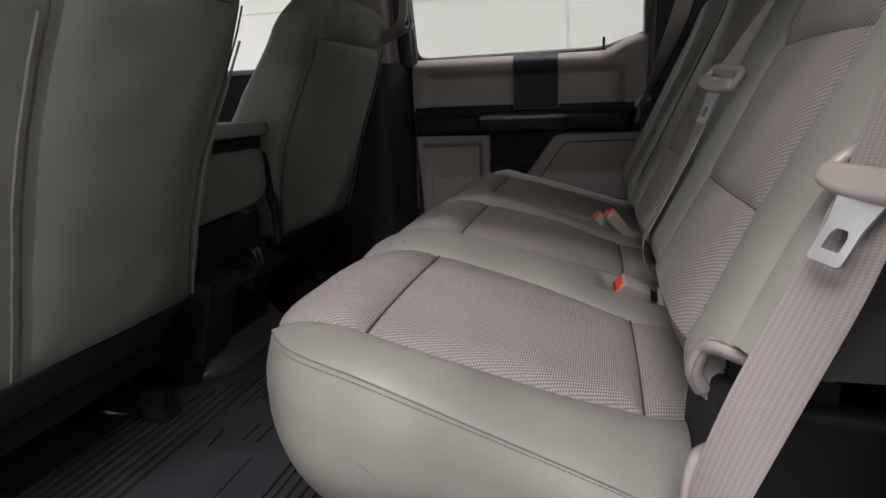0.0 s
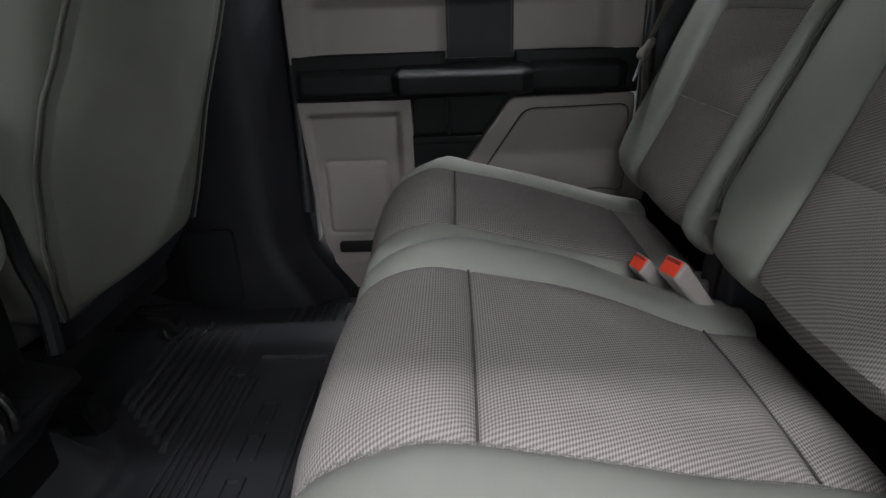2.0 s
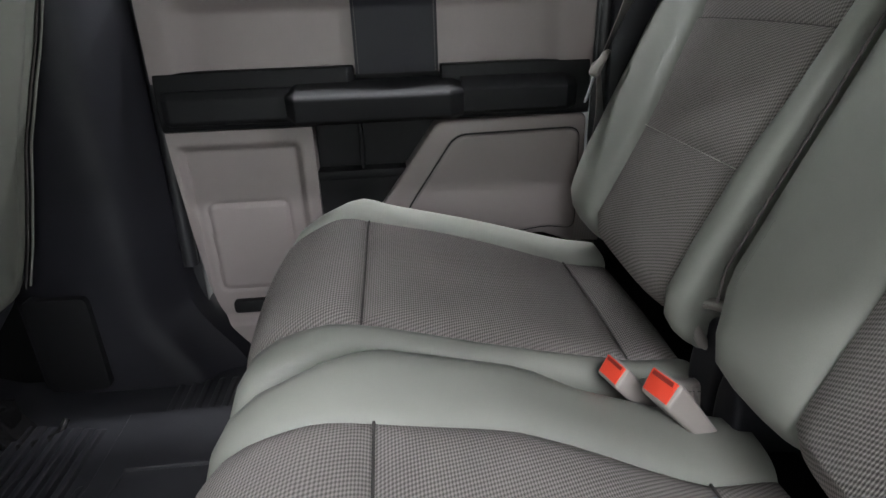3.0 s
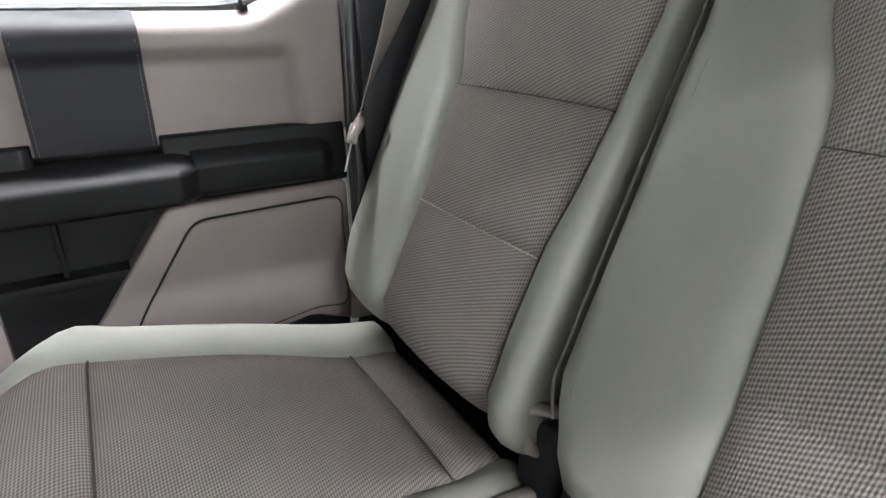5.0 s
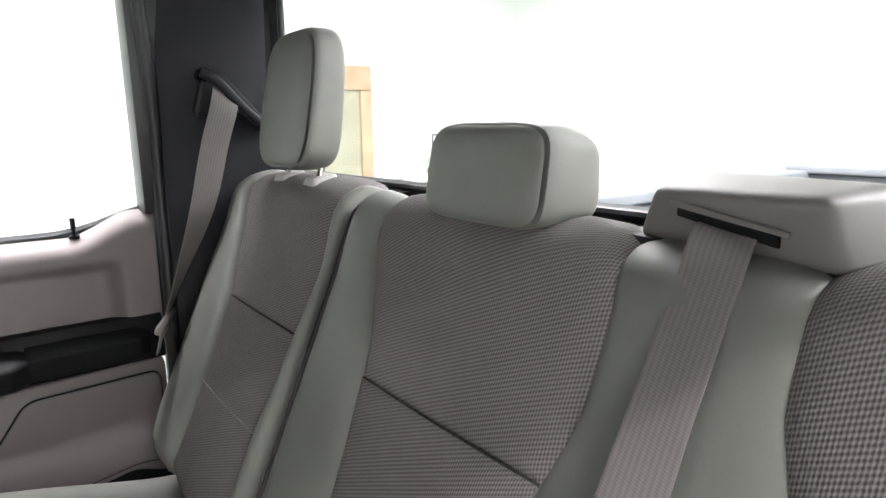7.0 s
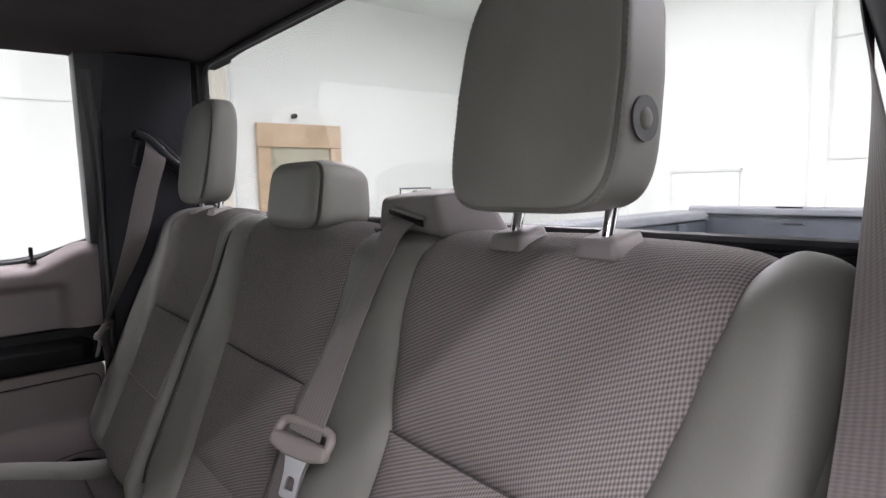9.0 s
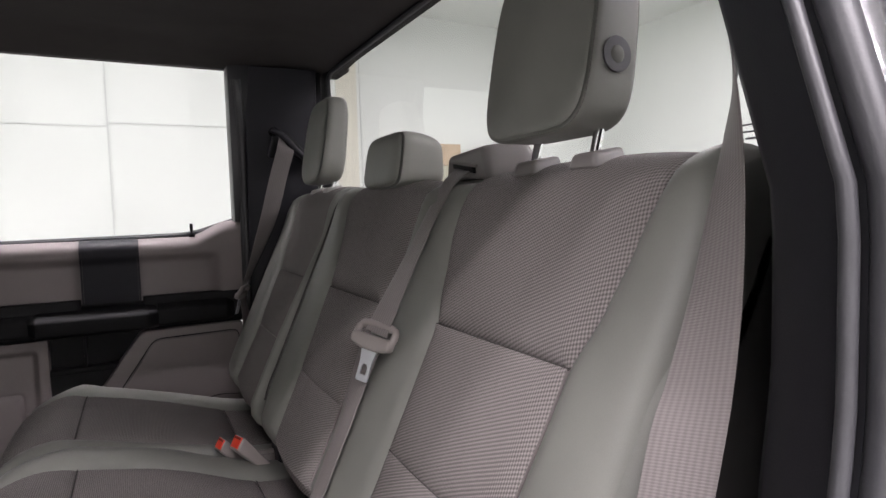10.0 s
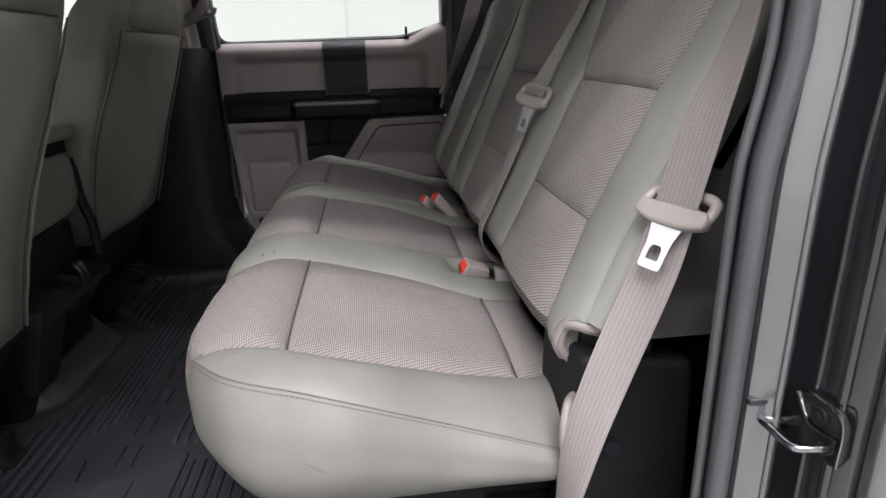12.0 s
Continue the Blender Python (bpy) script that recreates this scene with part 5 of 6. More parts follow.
def head_restraint(yc, zlo, zhi, width, x_low, x_high, depth, label, n_face=5.0, button=0, taper=0.12, post_gap=0.05, guides=True, shift=0.0, edge=6.5, GR=-0.8, fall=0.0, raised=0.0, plate=None):
    """Padded block: front panel and gusset with a seam between, posts and their guides below."""
    zc, hz = (zlo + zhi) / 2, (zhi - zlo) / 2
    top = thing("headrest", ((x_low + x_high) / 2, yc, zlo), label, "headrest", "rear headrests")

    def skin(t0, t1, groove):
        def fn(u, v):
            t = t0 + (t1 - t0) * u
            r = max(1 - abs(t) ** edge, 0.0) ** (1 / edge)
            r *= 1 - 0.006 * math.exp(-((t - groove) / 0.035) ** 2)
            ang = 6.28319 * v
            c, s = power(math.cos(ang), 2 / n_face), power(math.sin(ang), 2 / n_face)
            zr = r * s
            if zr > 0:
                zr *= 1 - fall * max((t + 1) / 2 - 0.25, 0) ** 2.2
            y = yc + width / 2 * r * c * (1 - taper * max(zr, 0) ** 2)
            lean = x_low + (x_high - x_low) * (zr + 1) / 2
            return (lean + depth / 2 + depth / 2 * t * (1 - 0.12 * zr), y, zc + hz * zr)
        return fn

    front = part("front_panel", sphere_shape(skin(-1.0, GR, GR), 16, 56), VINYL, top)
    part("gusset", sphere_shape(skin(GR, 1.0, GR), 24, 56), VINYL, top)
    seam = bmesh.new()
    fn = skin(-1, 1, GR)
    stitches([Vector(fn((GR + 1) / 2 + 0.03, v / 80)) * 1.0 for v in range(81)], 0.006, 0.004, 0.0004, seam)
    part("stitching", seam, THREAD_DARK, top)
    for sy in (-1, 1):
        py = yc + shift + sy * post_gap
        px = (x_low + x_high) / 2 + depth * 0.62
        part("post", tube([(px - 0.022, py, 0.885), (px, py, zlo + 0.03)], 0.0055, 12, 1, None, True), CHROME, top, "polished steel post")
        if not guides:
            continue
        z0, z1 = 0.897 + raised, 0.914 + raised
        part("post_guide", hexa([(px - 0.034, py - 0.022, z0), (px + 0.014, py - 0.022, z0 + 0.003), (px + 0.014, py + 0.022, z0 + 0.003), (px - 0.034, py + 0.022, z0)],
                                [(px - 0.030, py - 0.018, z1), (px + 0.010, py - 0.018, z1 + 0.007), (px + 0.010, py + 0.018, z1 + 0.007), (px - 0.030, py + 0.018, z1)], 0.006, 3), plate or GUIDEPLASTIC, top, "grey plastic post guide")
    if button:
        yb = yc + button * (width / 2 + 0.0005)
        bx, bz = (x_low + x_high) / 2 + depth * 0.42, zc - 0.038
        ringb = part("button_ring", tube([(bx, yb - button * 0.012, bz), (bx, yb + button * 0.0015, bz)], 0.0178, 28, 1, None, True), SEAL, top, "round dark grey fold button")
        part("button_cap", sphere_shape(lambda u, v: (bx + 0.0092 * math.sin(math.pi * (0.02 + 0.96 * u)) * math.cos(6.28319 * v), yb + button * 0.0005 - 0.0035 * math.cos(math.pi * (0.02 + 0.96 * u)), bz + 0.0092 * math.sin(math.pi * (0.02 + 0.96 * u)) * math.sin(6.28319 * v)), 10, 20), VINYL_SHADED, ringb)
    return top


head_restraint(-0.4615, 0.935, 1.158, 0.192, 0.500, 0.532, 0.066, "tall grey-green vinyl headrest with fold button", n_face=5.2, button=-1, post_gap=0.052, shift=-0.012, taper=0.2, edge=10.0, GR=-0.9)
head_restraint(0.016, 0.900, 1.002, 0.180, 0.508, 0.515, 0.100, "low grey-green vinyl middle headrest", n_face=5.2, taper=0.03, guides=False, edge=5.5, GR=-0.80, fall=0.75)
head_restraint(0.484, 0.933, 1.150, 0.196, 0.502, 0.534, 0.070, "tall grey-green vinyl headrest on chrome posts", n_face=4.6, button=0, post_gap=0.058, edge=5.0, raised=0.008, plate=PALEGUIDE)

# ---- belts ----
guide = thing("belt_guide", (0.58, -0.23, 0.9), "warm grey plastic belt guide on the backrest top", "belt guide")
part("housing", hexa([(0.556, -0.296, 0.898), (0.632, -0.338, 0.900), (0.668, -0.128, 0.902), (0.574, -0.131, 0.902)],
                     [(0.553, -0.282, 0.950), (0.616, -0.306, 0.957), (0.660, -0.142, 0.957), (0.571, -0.146, 0.946)], 0.011, 5), GUIDEPLASTIC, guide)
slot = hexa([(0.556, -0.255, 0.9115), (0.575, -0.255, 0.9115), (0.585, -0.172, 0.925), (0.566, -0.172, 0.925)], [(0.5515, -0.255, 0.9205), (0.575, -0.255, 0.9205), (0.585, -0.172, 0.933), (0.5655, -0.172, 0.933)], 0.0015)
part("slot", slot, BLACK, guide, "dark belt slot")
part("slot_hood", hexa([(0.553, -0.262, 0.920), (0.575, -0.262, 0.920), (0.585, -0.166, 0.9335), (0.562, -0.166, 0.9335)], [(0.5535, -0.262, 0.924), (0.575, -0.262, 0.924), (0.585, -0.166, 0.938), (0.5645, -0.166, 0.938)], 0.001), GUIDEPLASTIC, guide)
part("base_lip", hexa([(0.562, -0.300, 0.890), (0.62, -0.335, 0.890), (0.655, -0.108, 0.896), (0.566, -0.108, 0.896)], [(0.562, -0.298, 0.899), (0.62, -0.332, 0.900), (0.655, -0.111, 0.905), (0.569, -0.111, 0.905)], 0.003), PILLAR, guide, "dark base lip")


def latch(parent, centre, across, down, turn=0.0):
    """Belt tongue: a rounded grip with a slot for the webbing, and a bright steel blade with its square hole."""
    x, d = Vector(across).normalized(), Vector(down).normalized()
    d = (d - x * d.dot(x)).normalized()
    nrm = x.cross(d)
    m = Matrix(((x.x, d.x, nrm.x, centre[0]), (x.y, d.y, nrm.y, centre[1]), (x.z, d.z, nrm.z, centre[2]), (0, 0, 0, 1)))
    grip = prism(rounded([(-0.040, -0.006), (0.040, -0.006), (0.041, 0.010), (0.018, 0.016), (-0.018, 0.016), (-0.041, 0.010)], 0.0075, 5), "z", -0.0075, 0.0075, 0.0055, 4)
    rear = math.copysign(0.0065, nrm.x)
    tube([(-0.0355, 0.002, 0), (-0.0375, -0.008, rear * 0.5), (-0.034, -0.017, rear), (-0.024, -0.0205, rear), (0, -0.0212, rear), (0.024, -0.0205, rear), (0.034, -0.017, rear), (0.0375, -0.008, rear * 0.5), (0.0355, 0.002, 0)], 0.0056, 12, 6, grip)
    grip.transform(m)
    g = part("tongue_grip", grip, BELTPLASTIC, parent, "taupe plastic tongue grip")
    bm = bmesh.new()
    rim = rounded([(-0.0165, 0.012), (0.0165, 0.012), (0.0120, 0.034), (0.0120, 0.060), (-0.0120, 0.060), (-0.0120, 0.034)], 0.004, 3)
    hole = rounded([(-0.004, 0.036), (0.004, 0.036), (0.0062, 0.041), (0.0062, 0.051), (-0.0062, 0.051), (-0.0062, 0.041)], 0.0012, 3)
    lay = []
    for zz in (-0.0013, 0.0013):
        lay.append(([bm.verts.new((u, v, zz)) for u, v in rim], [bm.verts.new((u, v, zz)) for u, v in hole]))
    k = len(rim)
    for r_, h_ in lay:
        for i in range(k):
            bm.faces.new((r_[i], r_[(i + 1) % k], h_[(i + 1) % k], h_[i]))
    for i in range(k):
        bm.faces.new((lay[0][0][i], lay[0][0][(i + 1) % k], lay[1][0][(i + 1) % k], lay[1][0][i]))
        bm.faces.new((lay[0][1][i], lay[0][1][(i + 1) % k], lay[1][1][(i + 1) % k], lay[1][1][i]))
    bm.transform(m @ pose(0, 0, 0, 0, turn, 0))
    part("tongue_blade", bm, STEEL, g, "bright steel tongue blade")
    return g


W = 0.047
# middle belt, from the guide down the divider
belt2 = thing("seat_belt", (0.37, -0.2, 0.4), "mauve grey belt hanging from the guide down the backrest", "seat belt", "seat belts")
part("webbing", ribbon([((0.578, -0.214, 0.922), (0.15, 0.97, 0.15)), ((0.553, -0.217, 0.915), (0.12, 0.97, 0.15)), ((0.520, -0.224, 0.884), (0.15, 0.97, 0.12)), ((0.463, -0.225, 0.79), (0.06, 0.98, 0.12)), ((0.416, -0.226, 0.708), (-0.24, 0.95, 0.1)),
                        ((0.405, -0.226, 0.688), (-0.34, 0.93, 0.1))], W), WEB, belt2)
latch(belt2, (0.400, -0.226, 0.680), (-0.344, 0.939, 0.10), (-0.36, 0.06, -0.93))
part("lower_webbing", ribbon([((0.404, -0.222, 0.684), (-0.3, 0.94, 0.1)), ((0.389, -0.213, 0.64), (-0.15, 0.97, 0.1)), ((0.361, -0.203, 0.56), (0.0, 0.98, 0.05)), ((0.331, -0.199, 0.488), (0.05, 0.98, 0.0)), ((0.312, -0.196, 0.44), (0.05, 0.98, 0)), ((0.322, -0.19, 0.395), (0.05, 0.98, 0)), ((0.36, -0.18, 0.36), (0.05, 0.98, 0))], W), WEB, belt2)

# near shoulder belt
belt1 = thing("seat_belt", (0.33, -0.73, 0.2), "mauve grey shoulder belt hanging beside the near backrest", "seat belt", "seat belts")
part("webbing", ribbon([((0.53, -0.70, 1.17), (-1, 0.1, 0)), ((0.512, -0.708, 1.06), (-0.98, -0.1, 0)), ((0.502, -0.718, 0.99), (-0.93, -0.35, 0)), ((0.484, -0.730, 0.92), (-0.7, -0.7, 0)), ((0.467, -0.738, 0.86), (-0.45, -0.9, 0)), ((0.4545, -0.74, 0.80), (-0.2, -0.97, 0)), ((0.436, -0.742, 0.74), (0.1, -0.99, 0)), ((0.422, -0.742, 0.70), (0.35, -0.93, 0)), ((0.405, -0.737, 0.616), (0.42, -0.91, 0))], W), WEB, belt1)
latch(belt1, (0.403, -0.738, 0.612), (0.41, -0.91, -0.02), (-0.45, -0.2, -0.87), -10.0)
part("lower_webbing", ribbon([((0.408, -0.735, 0.62), (0.5, -0.86, 0)), ((0.388, -0.738, 0.55), (0.62, -0.78, 0)), ((0.352, -0.738, 0.45), (0.74, -0.67, 0)), ((0.325, -0.737, 0.36), (0.55, -0.83, 0)), ((0.308, -0.737, 0.27), (0.1, -0.99, 0)), ((0.30, -0.735, 0.2), (-0.3, -0.95, 0))], W), WEB, belt1)

# far shoulder belt
belt3 = thing("seat_belt", (0.36, 0.72, 0.4), "mauve grey shoulder belt on the far pillar", "seat belt", "seat belts")
part("webbing", ribbon([((0.505, 0.705, 1.075), (0.75, 0.1, -0.6)), ((0.497, 0.688, 1.04), (0.8, -0.2, -0.5)), ((0.478, 0.70, 0.97), (0.85, -0.3, -0.2)), ((0.445, 0.705, 0.85), (0.85, 0.2, -0.1)), ((0.395, 0.73, 0.71), (0.55, 0.8, 0)), ((0.368, 0.735, 0.645), (0.4, 0.9, 0))], W), WEB, belt3)
latch(belt3, (0.366, 0.735, 0.640), (0.42, 0.9, 0), (-0.3, -0.02, -0.95))
part("lower_webbing", ribbon([((0.368, 0.737, 0.645), (0.4, 0.9, 0)), ((0.378, 0.745, 0.55), (0.6, 0.8, 0)), ((0.378, 0.75, 0.44), (0.95, 0.2, 0)), ((0.37, 0.75, 0.33), (0.95, 0, 0))], W), WEB, belt3)
ring3 = thing("belt_loop", (0.5, 0.70, 1.07), "dark belt loop with bezel on the rear pillar", "belt loop")
part("bezel", prism(rounded([(0.455, 1.02), (0.475, 1.10), (0.51, 1.10), (0.60, 1.0), (0.585, 0.985), (0.53, 1.03)], 0.015, 4), "y", 0.718, 0.745, 0.006, 3), BLACK, ring3)
part("bar", tube([(0.462, 0.695, 1.098), (0.49, 0.69, 1.082), (0.53, 0.692, 1.04), (0.565, 0.70, 1.012)], 0.009, 10), PILLAR, ring3)
part("bolt", tube([(0.472, 0.73, 1.095), (0.472, 0.705, 1.095)], 0.012, 12, 1, None, True), DARKSTEEL, ring3)
ring1 = thing("belt_loop", (0.51, -0.70, 1.18), "dark belt loop on the near pillar trim", "belt loop")
part("bar", tube([(0.55, -0.69, 1.13), (0.52, -0.688, 1.17), (0.49, -0.69, 1.19), (0.465, -0.70, 1.2)], 0.009, 10), PILLAR, ring1)
part("bezel", box(0.47, 0.56, -0.72, -0.70, 1.12, 1.22, 0.01), PILLAR, ring1)


def buckle(at, toward, up, label, size=1.0, strap=None, long=0.098):
    """Belt buckle: tapered taupe housing with a red release at the end that points along toward."""
    f = Vector(toward).normalized()
    u = Vector(up)
    u = (u - f * u.dot(f)).normalized()
    s = f.cross(u)
    m = Matrix(((f.x, s.x, u.x, at[0]), (f.y, s.y, u.y, at[1]), (f.z, s.z, u.z, at[2]), (0, 0, 0, 1))) @ Matrix.Scale(size, 4)
    b = thing("belt_buckle", at, label, "seat belt buckle", "belt buckles")
    body = hexa([(-long, -0.011, -0.008), (-0.002, -0.0165, -0.010), (-0.002, 0.0165, -0.010), (-long, 0.011, -0.008)], [(0.006 - long, -0.010, 0.006), (-0.008, -0.0155, 0.011), (-0.008, 0.0155, 0.011), (0.006 - long, 0.010, 0.006)], 0.004, 3)
    body.transform(m)
    hull = part("housing", body, BELTPLASTIC, b, "taupe plastic buckle housing")
    red = hexa([(-0.010, -0.0132, -0.0078), (-0.0012, -0.0132, -0.0078), (-0.0012, 0.0132, -0.0078), (-0.010, 0.0132, -0.0078)], [(-0.016, -0.0126, 0.0086), (-0.0066, -0.0126, 0.0086), (-0.0066, 0.0126, 0.0086), (-0.016, 0.0126, 0.0086)], 0.0008)
    red.transform(m)
    button = part("release_button", red, RED, hull, "red release button")
    gap = hexa([(-0.006, -0.0105, -0.0066), (-0.0007, -0.0105, -0.0066), (-0.0007, 0.0105, -0.0066), (-0.006, 0.0105, -0.0066)], [(-0.006, -0.0105, -0.0035), (-0.0017, -0.0105, -0.0035), (-0.0017, 0.0105, -0.0035), (-0.006, 0.0105, -0.0035)], 0.0)
    gap.transform(m)
    part("mouth", gap, RED_DARK, button, "dark tongue slot")
    if strap:
        part("strap", ribbon([(m @ Vector((0.008 - long, 0, 0)), s), (m @ Vector((-0.007 - long, 0, -0.003)), s), (Vector(strap), s)], 0.022, 0.004), BLACK, b)
    return b


buckle((0.270, -0.207, 0.373), (-0.93, -0.12, 0.30), (0.2, -0.2, 0.95), "taupe belt buckle with red button lying on the divider", 1.18, (0.352, -0.205, 0.340), 0.054)
buckle((0.237, 0.262, 0.398), (-0.62, -0.1, 0.78), (-0.75, -0.2, -0.5), "dark taupe belt buckle with red button between the seats", 1.15, (0.36, 0.275, 0.33))
buckle((0.262, 0.208, 0.415), (-0.62, -0.1, 0.78), (-0.75, -0.25, -0.5), "taupe belt buckle with red button beside the gap", 1.3, (0.37, 0.235, 0.33))
anchor = thing("buckle_anchor", (0.36, -0.2, 0.33), "grey steel buckle anchor at the seat joint", "bracket")
part("tab", hexa([(0.338, -0.222, 0.330), (0.376, -0.220, 0.322), (0.376, -0.194, 0.322), (0.338, -0.196, 0.330)], [(0.336, -0.221, 0.366), (0.366, -0.219, 0.358), (0.366, -0.197, 0.358), (0.336, -0.198, 0.366)], 0.004, 3), PALEGUIDE, anchor, "pale grey anchor sleeve")
pocket = pad(CUSHION, CUSHION.where(0, 0.248), S_BACK, lambda a, t: (-0.243 + 0.072 * a, 0.0), 0.0168, 0.0, ns=16, na=16, lam=0.006, warp=dimple)
part("buckle_pocket", pocket, RIMVINYL, cush60, "mauve buckle pocket patch")

# ---- front seats ----
def front_seat(rows, foot, lean, top, label, group, rest_y):
    """Backrest seen from behind. rows of (z, hull y low, panel y low, panel y high, hull y high); foot is the rear face's x at z 0.33."""
    yc = (rows[2][1] + rows[2][4]) / 2
    seat = thing("front_seat", (foot, yc, 0.07), label, "car seat", group)
    col = lambda z, c: lerp_table([(r[0], r[c]) for r in rows], z)
    rear_x = lambda z: foot + lean * (z - 0.33) - 0.06 * ease(z, top - 0.06, top + 0.02) ** 2
    depth = lambda z: lerp_table([(0.33, 0.21), (0.60, 0.20), (0.67, 0.175), (0.84, 0.118), (0.95, 0.085)], z)

    def corner(z):
        """How far the shoulders have come in at height z."""
        t = min(max((z - (top - 0.115)) / 0.115, 0), 1)
        return 0.17 * (1 - math.sqrt(max(1 - t ** 2.6, 0)))

    heights = [0.318, 0.322, 0.33] + [0.345 + (top - 0.075 - 0.345) * i / 26 for i in range(27)] + [top - 0.075 * (1 - math.sin(math.pi / 2 * i / 10)) for i in range(1, 11)]
    bm = bmesh.new()
    rings = []
    for i, z in enumerate(heights):
        tuck = (0.03, 0.012, 0.004)[i] if i < 3 else 0.0
        y0, y1 = col(z, 1) + corner(z) + tuck, col(z, 4) - corner(z) - tuck
        d = depth(z)
        xr = rear_x(z) - tuck * 0.5
        loop = rounded([(xr - 0.004, y0 + 0.008), (xr - 0.004, y1 - 0.008), (xr - 0.05, y1), (xr - d + 0.02, y1 - 0.01), (xr - d, y1 - 0.06), (xr - d + 0.02, (y0 + y1) / 2), (xr - d, y0 + 0.06), (xr - d + 0.02, y0 + 0.01), (xr - 0.05, y0)], 0.03, 4)
        rings.append([bm.verts.new((x, y + 0.002 * noise.noise((y * 9, z * 9, 1.0)), z)) for x, y in loop])
    for r0, r1 in zip(rings, rings[1:]):
        n = len(r0)
        for k in range(n):
            bm.faces.new((r0[k], r0[(k + 1) % n], r1[(k + 1) % n], r1[k]))
    bm.faces.new(rings[0][::-1])
    bm.faces.new(rings[-1])
    part("backrest_hull", bm, VINYL_SHADED, seat, "grey-green vinyl backrest sides")
    prof = Profile([(rear_x(z) - 0.003, z) for z in (0.332, 0.42, 0.52, 0.62, 0.72, 0.80, 0.85, 0.88, top - 0.035, top - 0.02)], -1)
    s_seam = prof.where(1, 0.827)

    def span(a, s):
        z = prof.at(s)[0].y
        y0, y1 = col(z, 2) + corner(z), col(z, 3) - corner(z)
        return y0 + (y1 - y0) * a, 0.012 * abs(2 * a - 1) ** 6

    part("rear_skin", pad(prof, 0.0, s_seam, span, 0.007, 0.012, 0.02, 34, 24, wobble=0.004), VINYL_SHADED, seat, "grey-green vinyl rear skin")
    part("shoulder_skin", pad(prof, s_seam, prof.s[-1], span, 0.007, 0.004, 0.02, 14, 24, edges="bnf", wobble=0.003), VINYL_SHADED, seat, "grey-green vinyl shoulder skin")
    for a, off in ((0.0, -0.012), (1.0, 0.012)):
        edge_cord(seat, prof, 0.0, s_seam, lambda q, s, off=off: (span(q, s)[0], 0.006), a, lift=0.006, radius=0.0016)
        rim = [(prof.at(prof.s[-1] * i / 40)[0].x + 0.001, span(a, prof.s[-1] * i / 40)[0] + off, prof.at(prof.s[-1] * i / 40)[0].y) for i in range(32)]
        part("welt", tube(rim, 0.002, 8, 1, None, True), VINYL_SHADED, seat)
    seam_cord(seat, prof, s_seam, span, lift=0.003, radius=0.0016)
    y0, y1 = col(0.34, 1) + 0.02, col(0.34, 4) - 0.02
    part("lower_edge", hexa([(foot - 0.10, y0 + 0.05, 0.245), (foot - 0.05, y0 + 0.05, 0.25), (foot - 0.05, y1 - 0.05, 0.25), (foot - 0.10, y1 - 0.05, 0.245)],
                            [(foot - 0.06, y0, 0.335), (foot - 0.008, y0, 0.325), (foot - 0.008, y1, 0.325), (foot - 0.06, y1, 0.335)], 0.014, 3), PILLAR, seat, "dark lower edge of the seat back")
    cush_x = foot - 0.08
    part("cushion", box(cush_x - 0.42, cush_x, y0 - 0.01, y1 + 0.01, 0.27, 0.40, 0.04, 3), VINYL_SHADED, seat)
    part("cushion_frame", box(cush_x - 0.39, cush_x + 0.01, y0 + 0.01, y1 - 0.01, 0.2, 0.27, 0.01), BLACK, seat)
    for ry in (y0 + 0.04, y1 - 0.07):
        rail = part("rail", box(cush_x - 0.42, cush_x + 0.03, ry, ry + 0.035, 0.10, 0.15, 0.006), DARKSTEEL, seat)
        part("rail_foot", hexa([(cush_x + 0.0, ry - 0.01, 0.07), (cush_x + 0.05, ry - 0.01, 0.07), (cush_x + 0.05, ry + 0.045, 0.07), (cush_x, ry + 0.045, 0.07)], [(cush_x - 0.03, ry - 0.006, 0.14), (cush_x + 0.02, ry - 0.006, 0.13), (cush_x + 0.02, ry + 0.041, 0.13), (cush_x - 0.03, ry + 0.041, 0.14)], 0.006), DARKSTEEL, rail)
        part("leg", box(cush_x - 0.14, cush_x - 0.06, ry, ry + 0.03, 0.15, 0.2), DARKSTEEL, seat)
    hx = rear_x(top) - 0.035

    def pillow(u, v):
        """Headrest: a rounded block, fuller at the back and curved in plan."""
        t = -math.cos(math.pi * u)
        r = max(1 - abs(t) ** 3.2, 0.0) ** (1 / 3.2)
        c, w = power(math.cos(6.28319 * v), 0.55), power(math.sin(6.28319 * v), 0.62)
        return (hx + 0.058 * t - 0.03 * (r * c) ** 2 + 0.012 * r * w, rest_y + 0.138 * r * c * (1 - 0.08 * max(w, 0)), top + 0.098 + 0.078 * r * w)

    part("headrest", sphere_shape(pillow, 26, 48), VINYL_SHADED, seat, "grey-green vinyl headrest")
    for py in (rest_y - 0.06, rest_y + 0.06):
        part("headrest_post", tube([(hx, py, top - 0.02), (hx, py, top + 0.05)], 0.006, 10, 1, None, True), DARKSTEEL, seat)
    return seat


